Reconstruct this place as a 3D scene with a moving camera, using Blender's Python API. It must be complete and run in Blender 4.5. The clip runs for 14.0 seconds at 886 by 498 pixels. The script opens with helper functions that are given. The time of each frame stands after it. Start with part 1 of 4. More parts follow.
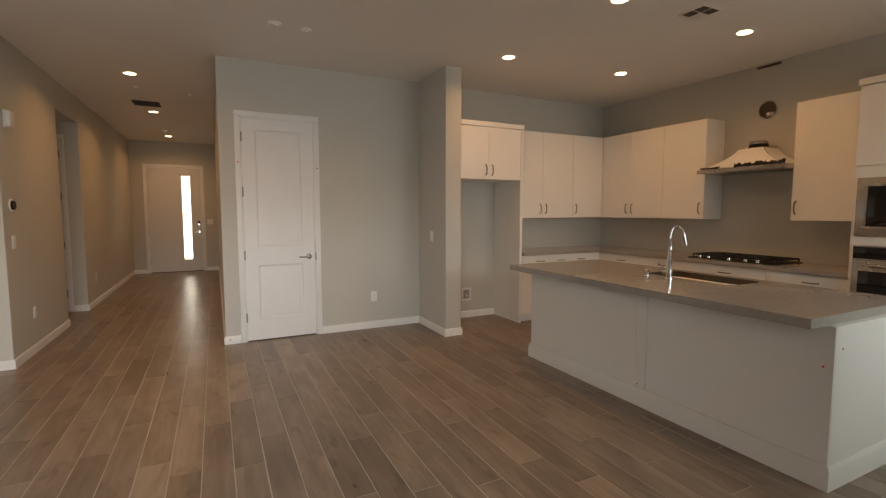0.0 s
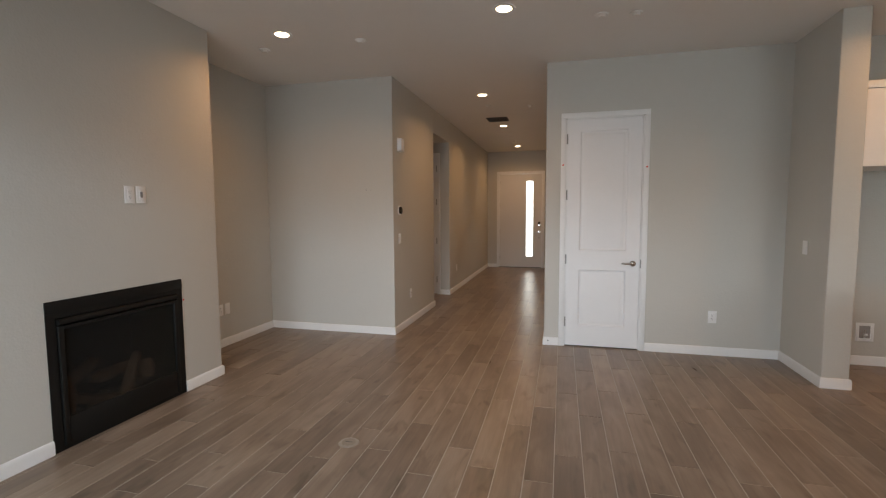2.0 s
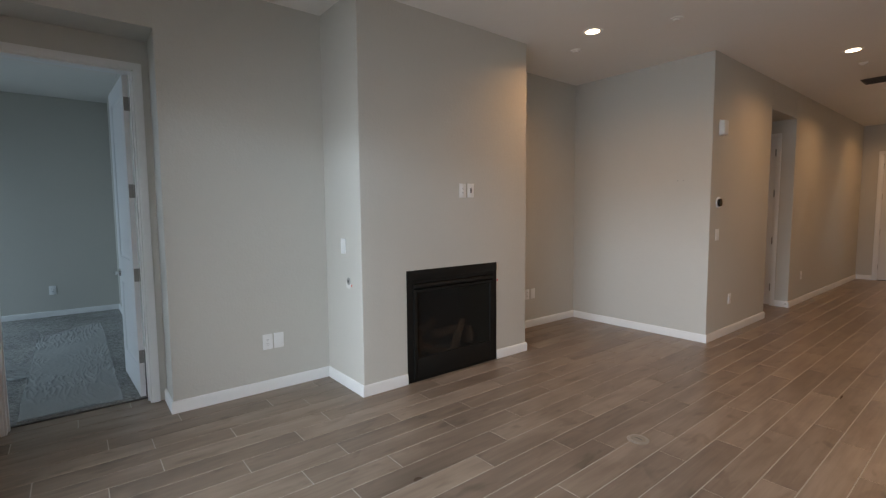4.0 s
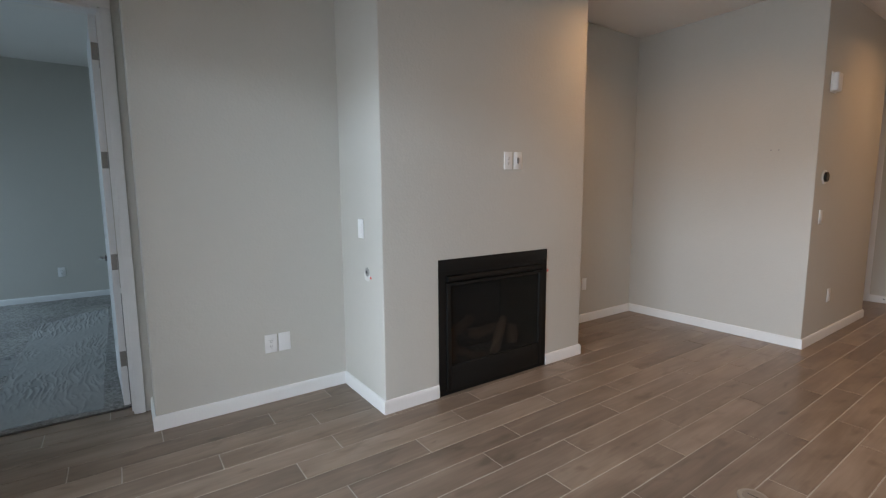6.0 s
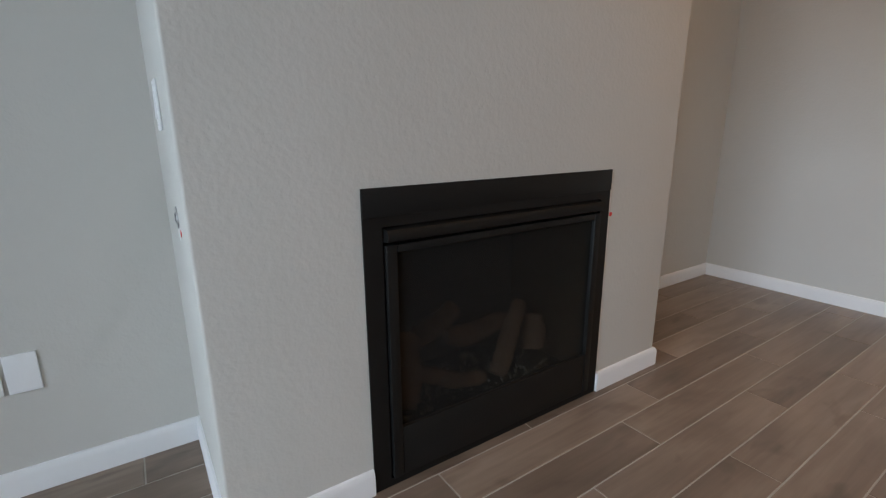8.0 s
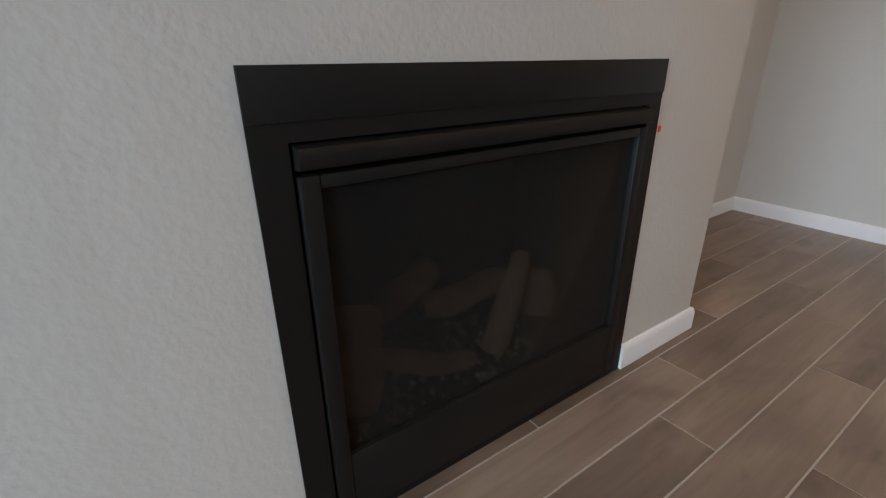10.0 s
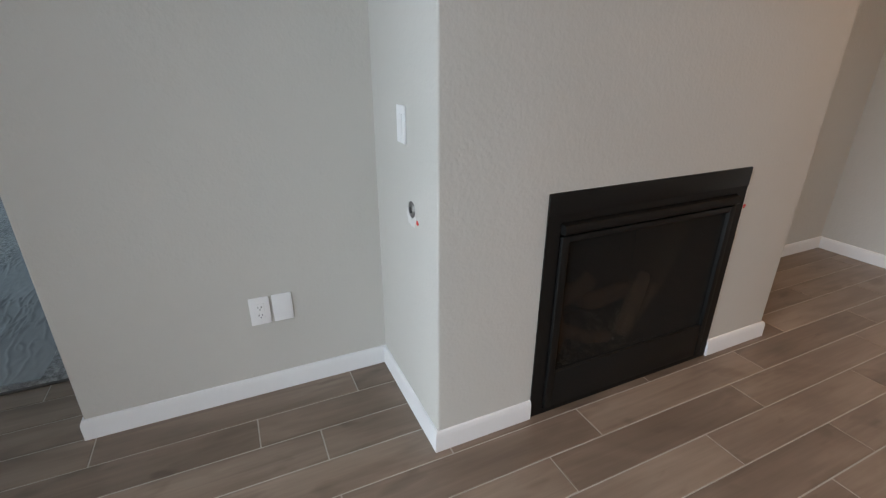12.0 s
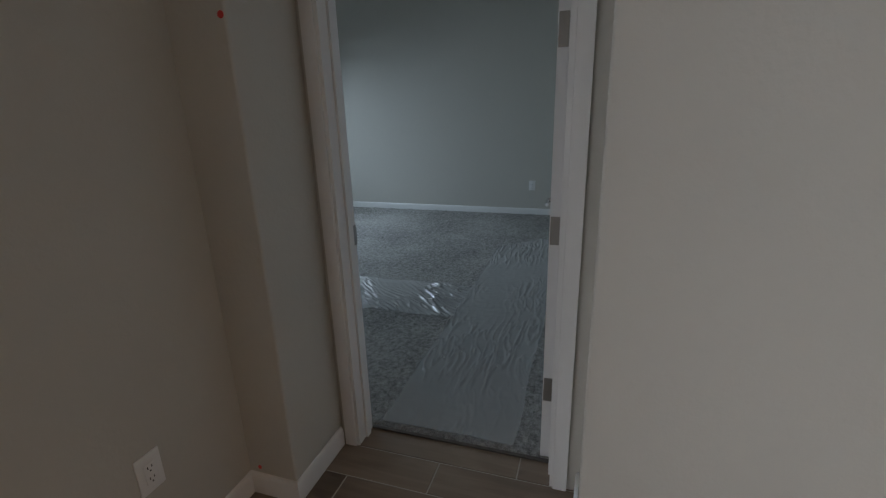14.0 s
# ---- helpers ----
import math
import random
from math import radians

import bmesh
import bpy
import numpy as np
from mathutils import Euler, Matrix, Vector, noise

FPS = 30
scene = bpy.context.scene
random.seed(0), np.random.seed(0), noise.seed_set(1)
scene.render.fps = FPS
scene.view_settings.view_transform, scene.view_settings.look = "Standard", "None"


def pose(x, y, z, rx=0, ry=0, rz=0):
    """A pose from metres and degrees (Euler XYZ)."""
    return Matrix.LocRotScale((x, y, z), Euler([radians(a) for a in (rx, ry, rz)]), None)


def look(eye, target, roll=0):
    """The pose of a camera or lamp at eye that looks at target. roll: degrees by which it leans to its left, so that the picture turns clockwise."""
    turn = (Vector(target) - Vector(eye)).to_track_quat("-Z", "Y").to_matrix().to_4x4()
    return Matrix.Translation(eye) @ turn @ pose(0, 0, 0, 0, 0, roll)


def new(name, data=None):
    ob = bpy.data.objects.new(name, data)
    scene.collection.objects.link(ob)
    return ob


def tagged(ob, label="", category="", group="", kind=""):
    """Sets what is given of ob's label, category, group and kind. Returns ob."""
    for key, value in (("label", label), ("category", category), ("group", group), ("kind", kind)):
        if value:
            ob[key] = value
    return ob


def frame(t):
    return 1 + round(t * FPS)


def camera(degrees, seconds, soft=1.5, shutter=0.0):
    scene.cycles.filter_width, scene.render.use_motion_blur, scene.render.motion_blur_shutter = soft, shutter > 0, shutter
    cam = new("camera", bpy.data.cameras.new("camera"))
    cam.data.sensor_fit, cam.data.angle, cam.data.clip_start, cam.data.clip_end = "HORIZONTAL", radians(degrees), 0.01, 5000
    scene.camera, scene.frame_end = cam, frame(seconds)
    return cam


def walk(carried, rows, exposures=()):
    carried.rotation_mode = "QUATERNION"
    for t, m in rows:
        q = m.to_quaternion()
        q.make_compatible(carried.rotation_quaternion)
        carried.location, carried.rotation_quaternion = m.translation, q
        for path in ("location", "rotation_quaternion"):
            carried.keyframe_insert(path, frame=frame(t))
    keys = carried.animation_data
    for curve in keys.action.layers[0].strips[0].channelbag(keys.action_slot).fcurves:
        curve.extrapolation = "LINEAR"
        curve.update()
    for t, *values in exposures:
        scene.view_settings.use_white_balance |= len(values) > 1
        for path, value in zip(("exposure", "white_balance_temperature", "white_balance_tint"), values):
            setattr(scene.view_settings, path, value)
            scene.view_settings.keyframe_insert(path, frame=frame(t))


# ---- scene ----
cam = camera(87.5, 14.0, soft=1.25)
# stops, kelvin and tint of the camera's own balance along the walk
EXPOSURES = [(0.0, -0.45, 8900, 13), (0.5, -0.25, 8200, 12), (1.0, -0.25, 7800, 12), (2.0, -0.28, 7400, 11), (3.0, -0.26, 7200, 11), (4.0, -0.23, 7150, 11), (6.5, -0.15, 6900, 11), (8.5, -0.27, 6600, 9), (11.0, -0.05, 6850, 11), (12.0, -0.14, 7100, 12), (12.5, -0.13, 7050, 11), (13.2, -0.30, 7200, 12), (14.0, -0.71, 7600, 15)]
PATH = [
    (0, (0.181, 0.119, 1.445), (1.061, 1.908, 1.282), 0.0),
    (0.5, (0.158, 0.291, 1.452), (0.691, 2.211, 1.288), -0.1),
    (1, (0.223, 0.354, 1.483), (0.368, 2.342, 1.318), -0.2),
    (1.5, (0.346, 0.442, 1.475), (0.153, 2.426, 1.309), -0.3),
    (2, (0.418, 0.395, 1.476), (-0.079, 2.326, 1.317), -0.3),
    (2.5, (0.484, 0.326, 1.453), (-0.325, 2.148, 1.294), -0.2),
    (3, (0.586, 0.34, 1.431), (-0.545, 1.981, 1.269), -0.3),
    (3.5, (0.592, 0.339, 1.446), (-0.799, 1.767, 1.282), -0.4),
    (4, (0.524, 0.34, 1.424), (-1.031, 1.588, 1.265), -0.5),
    (4.2, (0.486, 0.332, 1.418), (-1.106, 1.532, 1.255), -0.4),
    (6.3, (-0.271, 0.918, 1.375), (-1.906, 2.033, 1.089), -0.4),
    (6.5, (-0.402, 1.046, 1.357), (-2.038, 2.147, 1.022), -0.4),
    (7, (-0.761, 1.318, 1.287), (-2.391, 2.417, 0.919), -0.4),
    (7.5, (-1.104, 1.646, 1.214), (-2.732, 2.733, 0.803), -0.3),
    (8, (-1.459, 1.958, 1.09), (-3.071, 3.034, 0.597), -0.4),
    (8.5, (-1.786, 2.23, 0.962), (-3.368, 3.299, 0.366), -0.3),
    (8.7, (-1.88, 2.331, 0.899), (-3.454, 3.39, 0.266), -0.4),
    (10.8, (-1.869, 2.186, 1.122), (-3.372, 3.247, 0.337), -0.2),
    (11, (-1.758, 2.046, 1.245), (-3.272, 3.094, 0.464), -0.2),
    (11.5, (-1.496, 1.75, 1.36), (-3.06, 2.728, 0.586), -0.1),
    (12, (-1.382, 1.503, 1.367), (-3.058, 2.278, 0.598), 0.2),
    (12.5, (-1.444, 1.119, 1.412), (-3.233, 1.579, 0.646), 0.1),
    (13, (-1.522, 0.935, 1.425), (-3.371, 0.993, 0.665), -1.1),
    (13.5, (-1.782, 0.891, 1.425), (-3.626, 0.574, 0.719), -2.0),
    (14, (-2.077, 0.824, 1.396), (-3.887, 0.223, 0.796), -1.7),
]
walk(cam, [(t, look(eye, target, roll)) for t, eye, target, roll in PATH], EXPOSURES)

# ---- world, daylight and lamps ----
world = bpy.data.worlds.new("world")
scene.world = world
world.use_nodes = True
wn = world.node_tree
sky = wn.nodes.new("ShaderNodeTexSky")
sky.sky_type = "NISHITA"
sky.sun_disc = False
sky.sun_elevation, sky.sun_rotation = radians(48.5), radians(4)
wn.links.new(sky.outputs[0], wn.nodes["Background"].inputs[0])
wn.nodes["Background"].inputs[1].default_value = 0.10

sun = new("sun", bpy.data.lights.new("sun", "SUN"))
sun.data.energy, sun.data.angle, sun.data.color = 1.2, radians(12), (1.0, 0.96, 0.9)
sun.matrix_world = look((2, 30, 34), (0, 0, 0))

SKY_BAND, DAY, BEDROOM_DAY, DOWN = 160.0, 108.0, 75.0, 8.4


def window_light(name, place, target, width, height, watts, colour, spread=130):
    lamp = bpy.data.lights.new(name, "AREA")
    lamp.shape, lamp.size, lamp.size_y, lamp.energy, lamp.color = "RECTANGLE", width, height, watts, colour
    lamp.spread = radians(spread)
    ob = new(name, lamp)
    ob.matrix_world = look(place, target)
    return ob


# unseen patio side: a narrow added lamp as low sky, a wide one as soft daylight
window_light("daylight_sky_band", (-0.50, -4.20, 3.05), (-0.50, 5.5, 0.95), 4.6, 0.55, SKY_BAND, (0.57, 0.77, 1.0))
window_light("daylight_patio", (-0.80, -0.86, 1.30), (-1.0, 3.0, -0.95), 3.1, 1.9, DAY, (0.74, 0.84, 1.0), 138)
window_light("daylight_bedroom", (-6.6, -3.6, 1.6), (-5.8, 0.0, -1.0), 2.0, 1.4, BEDROOM_DAY, (0.50, 0.73, 1.0))

# lamp added outside the unseen window_3 to brighten the island's end
window_light("daylight_kitchen", (4.25, -0.80, 1.75), (3.5, 3.0, 0.2), 1.8, 1.3, 44.0, (0.68, 0.84, 1.0))

# ---- materials ----


def surface(name, colour, rough=0.5, metal=0.0, vary=0.06, scale=3.0, bump=0.0, bump_scale=200.0, bump_depth=0.001, rough_vary=0.06, spec=0.5):
    """Painted, moulded or metal surface: broad and fine tone changes and a fine relief."""
    m = bpy.data.materials.new(name)
    m.use_nodes = True
    t = m.node_tree
    b = t.nodes["Principled BSDF"]
    geo = t.nodes.new("ShaderNodeNewGeometry")
    big, small = t.nodes.new("ShaderNodeTexNoise"), t.nodes.new("ShaderNodeTexNoise")
    big.inputs["Scale"].default_value, small.inputs["Scale"].default_value = scale, scale * 14
    big.inputs["Detail"].default_value = small.inputs["Detail"].default_value = 3
    for n in (big, small):
        t.links.new(geo.outputs["Position"], n.inputs["Vector"])
    add = t.nodes.new("ShaderNodeMath")
    add.operation = "MULTIPLY_ADD"
    add.inputs[1].default_value = 0.35
    t.links.new(small.outputs["Fac"], add.inputs[0])
    t.links.new(big.outputs["Fac"], add.inputs[2])
    ramp = t.nodes.new("ShaderNodeMapRange")
    ramp.inputs["From Min"].default_value, ramp.inputs["From Max"].default_value = 0.4, 0.95
    ramp.inputs["To Min"].default_value, ramp.inputs["To Max"].default_value = 1 - vary, 1 + vary
    t.links.new(add.outputs[0], ramp.inputs["Value"])
    mul = t.nodes.new("ShaderNodeVectorMath")
    mul.operation = "SCALE"
    mul.inputs[0].default_value = colour
    t.links.new(ramp.outputs[0], mul.inputs["Scale"])
    t.links.new(mul.outputs[0], b.inputs["Base Color"])
    rr = t.nodes.new("ShaderNodeMapRange")
    rr.inputs["To Min"].default_value, rr.inputs["To Max"].default_value = max(0.02, rough - rough_vary), min(1, rough + rough_vary)
    t.links.new(big.outputs["Fac"], rr.inputs["Value"])
    t.links.new(rr.outputs[0], b.inputs["Roughness"])
    b.inputs["Metallic"].default_value = metal
    b.inputs["Specular IOR Level"].default_value = spec
    if bump:
        fine, coarse = t.nodes.new("ShaderNodeTexNoise"), t.nodes.new("ShaderNodeTexNoise")
        fine.inputs["Scale"].default_value, coarse.inputs["Scale"].default_value = bump_scale, bump_scale * 0.37
        fine.inputs["Detail"].default_value, coarse.inputs["Detail"].default_value = 2, 2
        s = t.nodes.new("ShaderNodeMath")
        for i, n in enumerate((fine, coarse)):
            t.links.new(geo.outputs["Position"], n.inputs["Vector"])
            t.links.new(n.outputs["Fac"], s.inputs[i])
        bm_ = t.nodes.new("ShaderNodeBump")
        bm_.inputs["Strength"].default_value, bm_.inputs["Distance"].default_value = bump, bump_depth
        t.links.new(s.outputs[0], bm_.inputs["Height"])
        t.links.new(bm_.outputs[0], b.inputs["Normal"])
    return m


def glow(name, colour, strength):
    m = bpy.data.materials.new(name)
    m.use_nodes = True
    t = m.node_tree
    t.nodes.remove(t.nodes["Principled BSDF"])
    e = t.nodes.new("ShaderNodeEmission")
    e.inputs[0].default_value, e.inputs[1].default_value = (*colour, 1), strength
    t.links.new(e.outputs[0], t.nodes["Material Output"].inputs[0])
    return m


def thin_glass(name, tint, ior=1.5, rough=0.0, veil=0.0):
    """A thin pane: clear or smoked, with Fresnel gloss; veil lays a pale diffuse haze over it."""
    m = bpy.data.materials.new(name)
    m.use_nodes = True
    t = m.node_tree
    t.nodes.remove(t.nodes["Principled BSDF"])
    clear, gloss = t.nodes.new("ShaderNodeBsdfTransparent"), t.nodes.new("ShaderNodeBsdfGlossy")
    clear.inputs[0].default_value = (*tint, 1)
    gloss.inputs["Roughness"].default_value = rough
    fres, mix = t.nodes.new("ShaderNodeFresnel"), t.nodes.new("ShaderNodeMixShader")
    fres.inputs["IOR"].default_value = ior
    t.links.new(fres.outputs[0], mix.inputs[0])
    t.links.new(clear.outputs[0], mix.inputs[1])
    t.links.new(gloss.outputs[0], mix.inputs[2])
    last = mix
    if veil:
        veil_layer, over = t.nodes.new("ShaderNodeBsdfDiffuse"), t.nodes.new("ShaderNodeMixShader")
        veil_layer.inputs[0].default_value = (0.66, 0.66, 0.65, 1)
        over.inputs[0].default_value = veil
        t.links.new(mix.outputs[0], over.inputs[1])
        t.links.new(veil_layer.outputs[0], over.inputs[2])
        last = over
    t.links.new(last.outputs[0], t.nodes["Material Output"].inputs[0])
    return m


def plank_material(name, island):
    """Wood-look porcelain: each plank its own tone, grain along y, cloudy streaks and knots."""
    m = bpy.data.materials.new(name)
    m.use_nodes = True
    t = m.node_tree
    b = t.nodes["Principled BSDF"]
    geo = t.nodes.new("ShaderNodeNewGeometry")
    if island:
        rnd = geo.outputs["Random Per Island"]
    else:
        rnd = t.nodes.new("ShaderNodeObjectInfo").outputs["Random"]
    shift = t.nodes.new("ShaderNodeVectorMath")
    shift.operation = "MULTIPLY_ADD"
    comb = t.nodes.new("ShaderNodeCombineXYZ")
    for i in range(3):
        t.links.new(rnd, comb.inputs[i])
    shift.inputs[1].default_value = (37.0, 53.0, 11.0)
    t.links.new(comb.outputs[0], shift.inputs[0])
    t.links.new(geo.outputs["Position"], shift.inputs[2])

    def grain(sx, sy, detail, distort):
        mp, n = t.nodes.new("ShaderNodeVectorMath"), t.nodes.new("ShaderNodeTexNoise")
        mp.operation = "MULTIPLY"
        mp.inputs[1].default_value = (sx, sy, 1)
        t.links.new(shift.outputs[0], mp.inputs[0])
        t.links.new(mp.outputs[0], n.inputs["Vector"])
        n.inputs["Scale"].default_value, n.inputs["Detail"].default_value, n.inputs["Distortion"].default_value = 1.0, detail, distort
        return n.outputs["Fac"]

    broad, streak, fine, knot = grain(6, 1.9, 3, 0.5), grain(30, 1.7, 4, 0.7), grain(120, 6, 1, 0.0), grain(11, 4.0, 2, 0.4)

    def mixin(value, factor, base):
        n = t.nodes.new("ShaderNodeMath")
        n.operation = "MULTIPLY_ADD"
        n.inputs[1].default_value = factor
        t.links.new(value, n.inputs[0])
        t.links.new(base, n.inputs[2]) if base else None
        if not base:
            n.inputs[2].default_value = 0
        return n.outputs[0]

    spots = t.nodes.new("ShaderNodeMapRange")
    spots.inputs["From Min"].default_value, spots.inputs["From Max"].default_value = 0.60, 0.74
    t.links.new(knot, spots.inputs["Value"])
    total = mixin(spots.outputs[0], -0.20, mixin(rnd, 0.25, mixin(fine, 0.07, mixin(streak, 0.34, mixin(broad, 0.75, None)))))
    ramp = t.nodes.new("ShaderNodeValToRGB")
    e = ramp.color_ramp.elements
    e[0].position, e[0].color = 0.34, (0.115, 0.083, 0.061, 1)
    e[1].position, e[1].color = 0.98, (0.342, 0.264, 0.203, 1)
    mid = e.new(0.66)
    mid.color = (0.212, 0.157, 0.118, 1)
    t.links.new(total, ramp.inputs[0])
    t.links.new(ramp.outputs[0], b.inputs["Base Color"])
    rr = t.nodes.new("ShaderNodeMapRange")
    rr.inputs["To Min"].default_value, rr.inputs["To Max"].default_value = 0.25, 0.35
    t.links.new(broad, rr.inputs["Value"])
    t.links.new(rr.outputs[0], b.inputs["Roughness"])
    b.inputs["Specular IOR Level"].default_value = 0.42
    return m


def carpet_material():
    m = bpy.data.materials.new("carpet_pile")
    m.use_nodes = True
    t = m.node_tree
    b = t.nodes["Principled BSDF"]
    geo = t.nodes.new("ShaderNodeNewGeometry")
    clump, fleck, patch = (t.nodes.new("ShaderNodeTexNoise") for _ in range(3))
    for n, s in ((clump, 45), (fleck, 190), (patch, 1.6)):
        n.inputs["Scale"].default_value, n.inputs["Detail"].default_value = s, 4
        t.links.new(geo.outputs["Position"], n.inputs["Vector"])
    s1, s2 = t.nodes.new("ShaderNodeMath"), t.nodes.new("ShaderNodeMath")
    s2.operation = "MULTIPLY_ADD"
    s2.inputs[1].default_value = 0.5
    t.links.new(clump.outputs["Fac"], s1.inputs[0])
    t.links.new(fleck.outputs["Fac"], s1.inputs[1])
    t.links.new(patch.outputs["Fac"], s2.inputs[0])
    t.links.new(s1.outputs[0], s2.inputs[2])
    ramp = t.nodes.new("ShaderNodeValToRGB")
    e = ramp.color_ramp.elements
    e[0].position, e[0].color = 0.42, (0.090, 0.087, 0.083, 1)
    e[1].position, e[1].color = 0.80, (0.56, 0.55, 0.525, 1)
    half = t.nodes.new("ShaderNodeMath")
    half.operation = "MULTIPLY"
    half.inputs[1].default_value = 0.5
    t.links.new(s2.outputs[0], half.inputs[0])
    t.links.new(half.outputs[0], ramp.inputs[0])
    t.links.new(ramp.outputs[0], b.inputs["Base Color"])
    b.inputs["Roughness"].default_value = 0.95
    b.inputs["Specular IOR Level"].default_value = 0.1
    bp = t.nodes.new("ShaderNodeBump")
    bp.inputs["Strength"].default_value, bp.inputs["Distance"].default_value = 0.9, 0.012
    t.links.new(s1.outputs[0], bp.inputs["Height"])
    t.links.new(bp.outputs[0], b.inputs["Normal"])
    return m


M_WALL = surface("greige_wall_paint", (0.559, 0.542, 0.496), 0.75, vary=0.02, scale=1.2, bump=0.31, bump_scale=68, bump_depth=0.004, spec=0.3)
M_CEIL = surface("ceiling_paint", (0.80, 0.77, 0.73), 0.85, vary=0.02, scale=1.0, bump=0.15, bump_scale=90, bump_depth=0.003, spec=0.2)
M_TRIM = surface("white_trim_paint", (0.80, 0.80, 0.79), 0.42, vary=0.025, scale=4, bump=0.05, bump_scale=60, bump_depth=0.001)
M_DOOR = surface("white_door_paint", (0.80, 0.80, 0.80), 0.45, vary=0.02, scale=3, bump=0.06, bump_scale=150, bump_depth=0.0006)
M_CAB = surface("white_cabinet_lacquer", (0.80, 0.78, 0.745), 0.4, vary=0.02, scale=2, bump=0.03, bump_scale=80)
M_PLATE = surface("white_plastic", (0.82, 0.82, 0.81), 0.35, vary=0.015, scale=20)
M_SLOT = surface("dark_slot", (0.03, 0.03, 0.03), 0.6)
M_GROUT = surface("pale_grout", (0.47, 0.43, 0.38), 0.9, vary=0.12, scale=6, bump=0.3, bump_scale=300)
M_PLANK = plank_material("plank_tile", False)
M_PLANK_FAR = plank_material("plank_tile_far", True)
M_CARPET = carpet_material()
M_QUARTZ = surface("grey_quartz", (0.31, 0.285, 0.26), 0.13, vary=0.10, scale=30, rough_vary=0.012)
M_ISLAND = surface("island_panel_paint", (0.70, 0.685, 0.655), 0.5, vary=0.02, scale=2, bump=0.05, bump_scale=80)
M_STEEL = surface("brushed_steel", (0.46, 0.43, 0.40), 0.26, 1.0, vary=0.06, scale=12)
M_CHROME = surface("chrome", (0.80, 0.80, 0.80), 0.08, 1.0, vary=0.02, rough_vary=0.03)
M_NICKEL = surface("satin_nickel", (0.34, 0.335, 0.32), 0.42, 1.0, vary=0.05, scale=30)
M_BRONZE = surface("dark_pull_metal", (0.16, 0.13, 0.10), 0.35, 1.0, vary=0.05, scale=30)
M_BLACK = surface("black_powder_coat", (0.007, 0.007, 0.0065), 0.5, spec=0.28, vary=0.15, scale=6, bump=0.1, bump_scale=500, bump_depth=0.0004)
M_CAST = surface("black_cast_iron", (0.015, 0.015, 0.015), 0.5, vary=0.2, scale=20, bump=0.3, bump_scale=300)
M_FIREBOX = surface("sooty_firebox", (0.018, 0.021, 0.015), 0.9, vary=0.3, scale=8, bump=0.2, bump_scale=80)
M_LOG = surface("ceramic_log", (0.38, 0.245, 0.195), 0.9, vary=0.45, scale=14, bump=0.9, bump_scale=60, bump_depth=0.006)
M_EMBER = surface("glass_ember", (0.40, 0.40, 0.38), 0.15, vary=0.4, scale=60)
# veil here is the glass's faint reflection, put in as diffuse colour
M_SMOKED = thin_glass("smoked_fire_glass", (0.36, 0.355, 0.31), 1.2, 0.04, veil=0.014)
M_PANE = thin_glass("clear_pane", (0.95, 0.97, 0.97))
M_FILM = thin_glass("plastic_film", (0.88, 0.90, 0.91), 2.0, 0.04, veil=0.31)
M_OVENGLASS = surface("black_oven_glass", (0.008, 0.008, 0.009), 0.06, vary=0.1, rough_vary=0.02)
M_RED = surface("red_tape", (0.75, 0.06, 0.05), 0.6)
M_HOODFILM = surface("white_protective_film", (0.76, 0.76, 0.75), 0.35, vary=0.05, scale=10, bump=0.4, bump_scale=30, bump_depth=0.006)
M_LAMP = glow("downlight_lens", (1.0, 0.80, 0.56), 14.0)
M_BRIGHT = glow("bright_overcast_distance", (0.94, 0.97, 1.0), 6.0)
M_SASH = surface("white_vinyl_sash", (0.78, 0.78, 0.77), 0.4, vary=0.02)
M_GROUND = surface("pale_concrete_yard", (0.32, 0.31, 0.29), 0.9, vary=0.15, scale=0.8, bump=0.3, bump_scale=40)
M_PATCH = surface("pale_off_white", (0.67, 0.66, 0.63), 0.7, vary=0.05, scale=25)

# ---- mesh helpers ----
ORIGIN = {}


def box(bm, x0, x1, y0, y1, z0, z1, bevel=0.0, seg=2):
    """Adds an upright box, its edges rounded by bevel."""
    g = bmesh.ops.create_cube(bm, size=1.0, matrix=Matrix.LocRotScale(((x0 + x1) / 2, (y0 + y1) / 2, (z0 + z1) / 2), None, (abs(x1 - x0), abs(y1 - y0), abs(z1 - z0))))
    if bevel:
        vs = set(g["verts"])
        bmesh.ops.bevel(bm, geom=[e for e in bm.edges if e.verts[0] in vs and e.verts[1] in vs], offset=bevel, segments=seg, affect="EDGES", profile=0.5)
    return bm


def cyl(bm, a, b, r, r2=None, seg=24, cap=True):
    """Adds a cylinder or cone from a to b."""
    a, b = Vector(a), Vector(b)
    q = (b - a).to_track_quat("Z", "Y")
    bmesh.ops.create_cone(bm, cap_ends=cap, segments=seg, radius1=r, radius2=r if r2 is None else r2, depth=(b - a).length, matrix=Matrix.LocRotScale((a + b) / 2, q, None))
    return bm


def tube(bm, points, r, seg=12):
    """Adds a round bar along a smooth run of points."""
    pts = [Vector(p) for p in points]
    rings = []
    for i, p in enumerate(pts):
        d = (pts[min(i + 1, len(pts) - 1)] - pts[max(i - 1, 0)]).normalized()
        q = d.to_track_quat("Z", "Y")
        rings.append([bm.verts.new(p + q @ Vector((r * math.cos(2 * math.pi * k / seg), r * math.sin(2 * math.pi * k / seg), 0))) for k in range(seg)])
    for u, v in zip(rings, rings[1:]):
        for k in range(seg):
            bm.faces.new((u[k], u[(k + 1) % seg], v[(k + 1) % seg], v[k]))
    bm.faces.new(rings[0][::-1])
    bm.faces.new(rings[-1])
    return bm


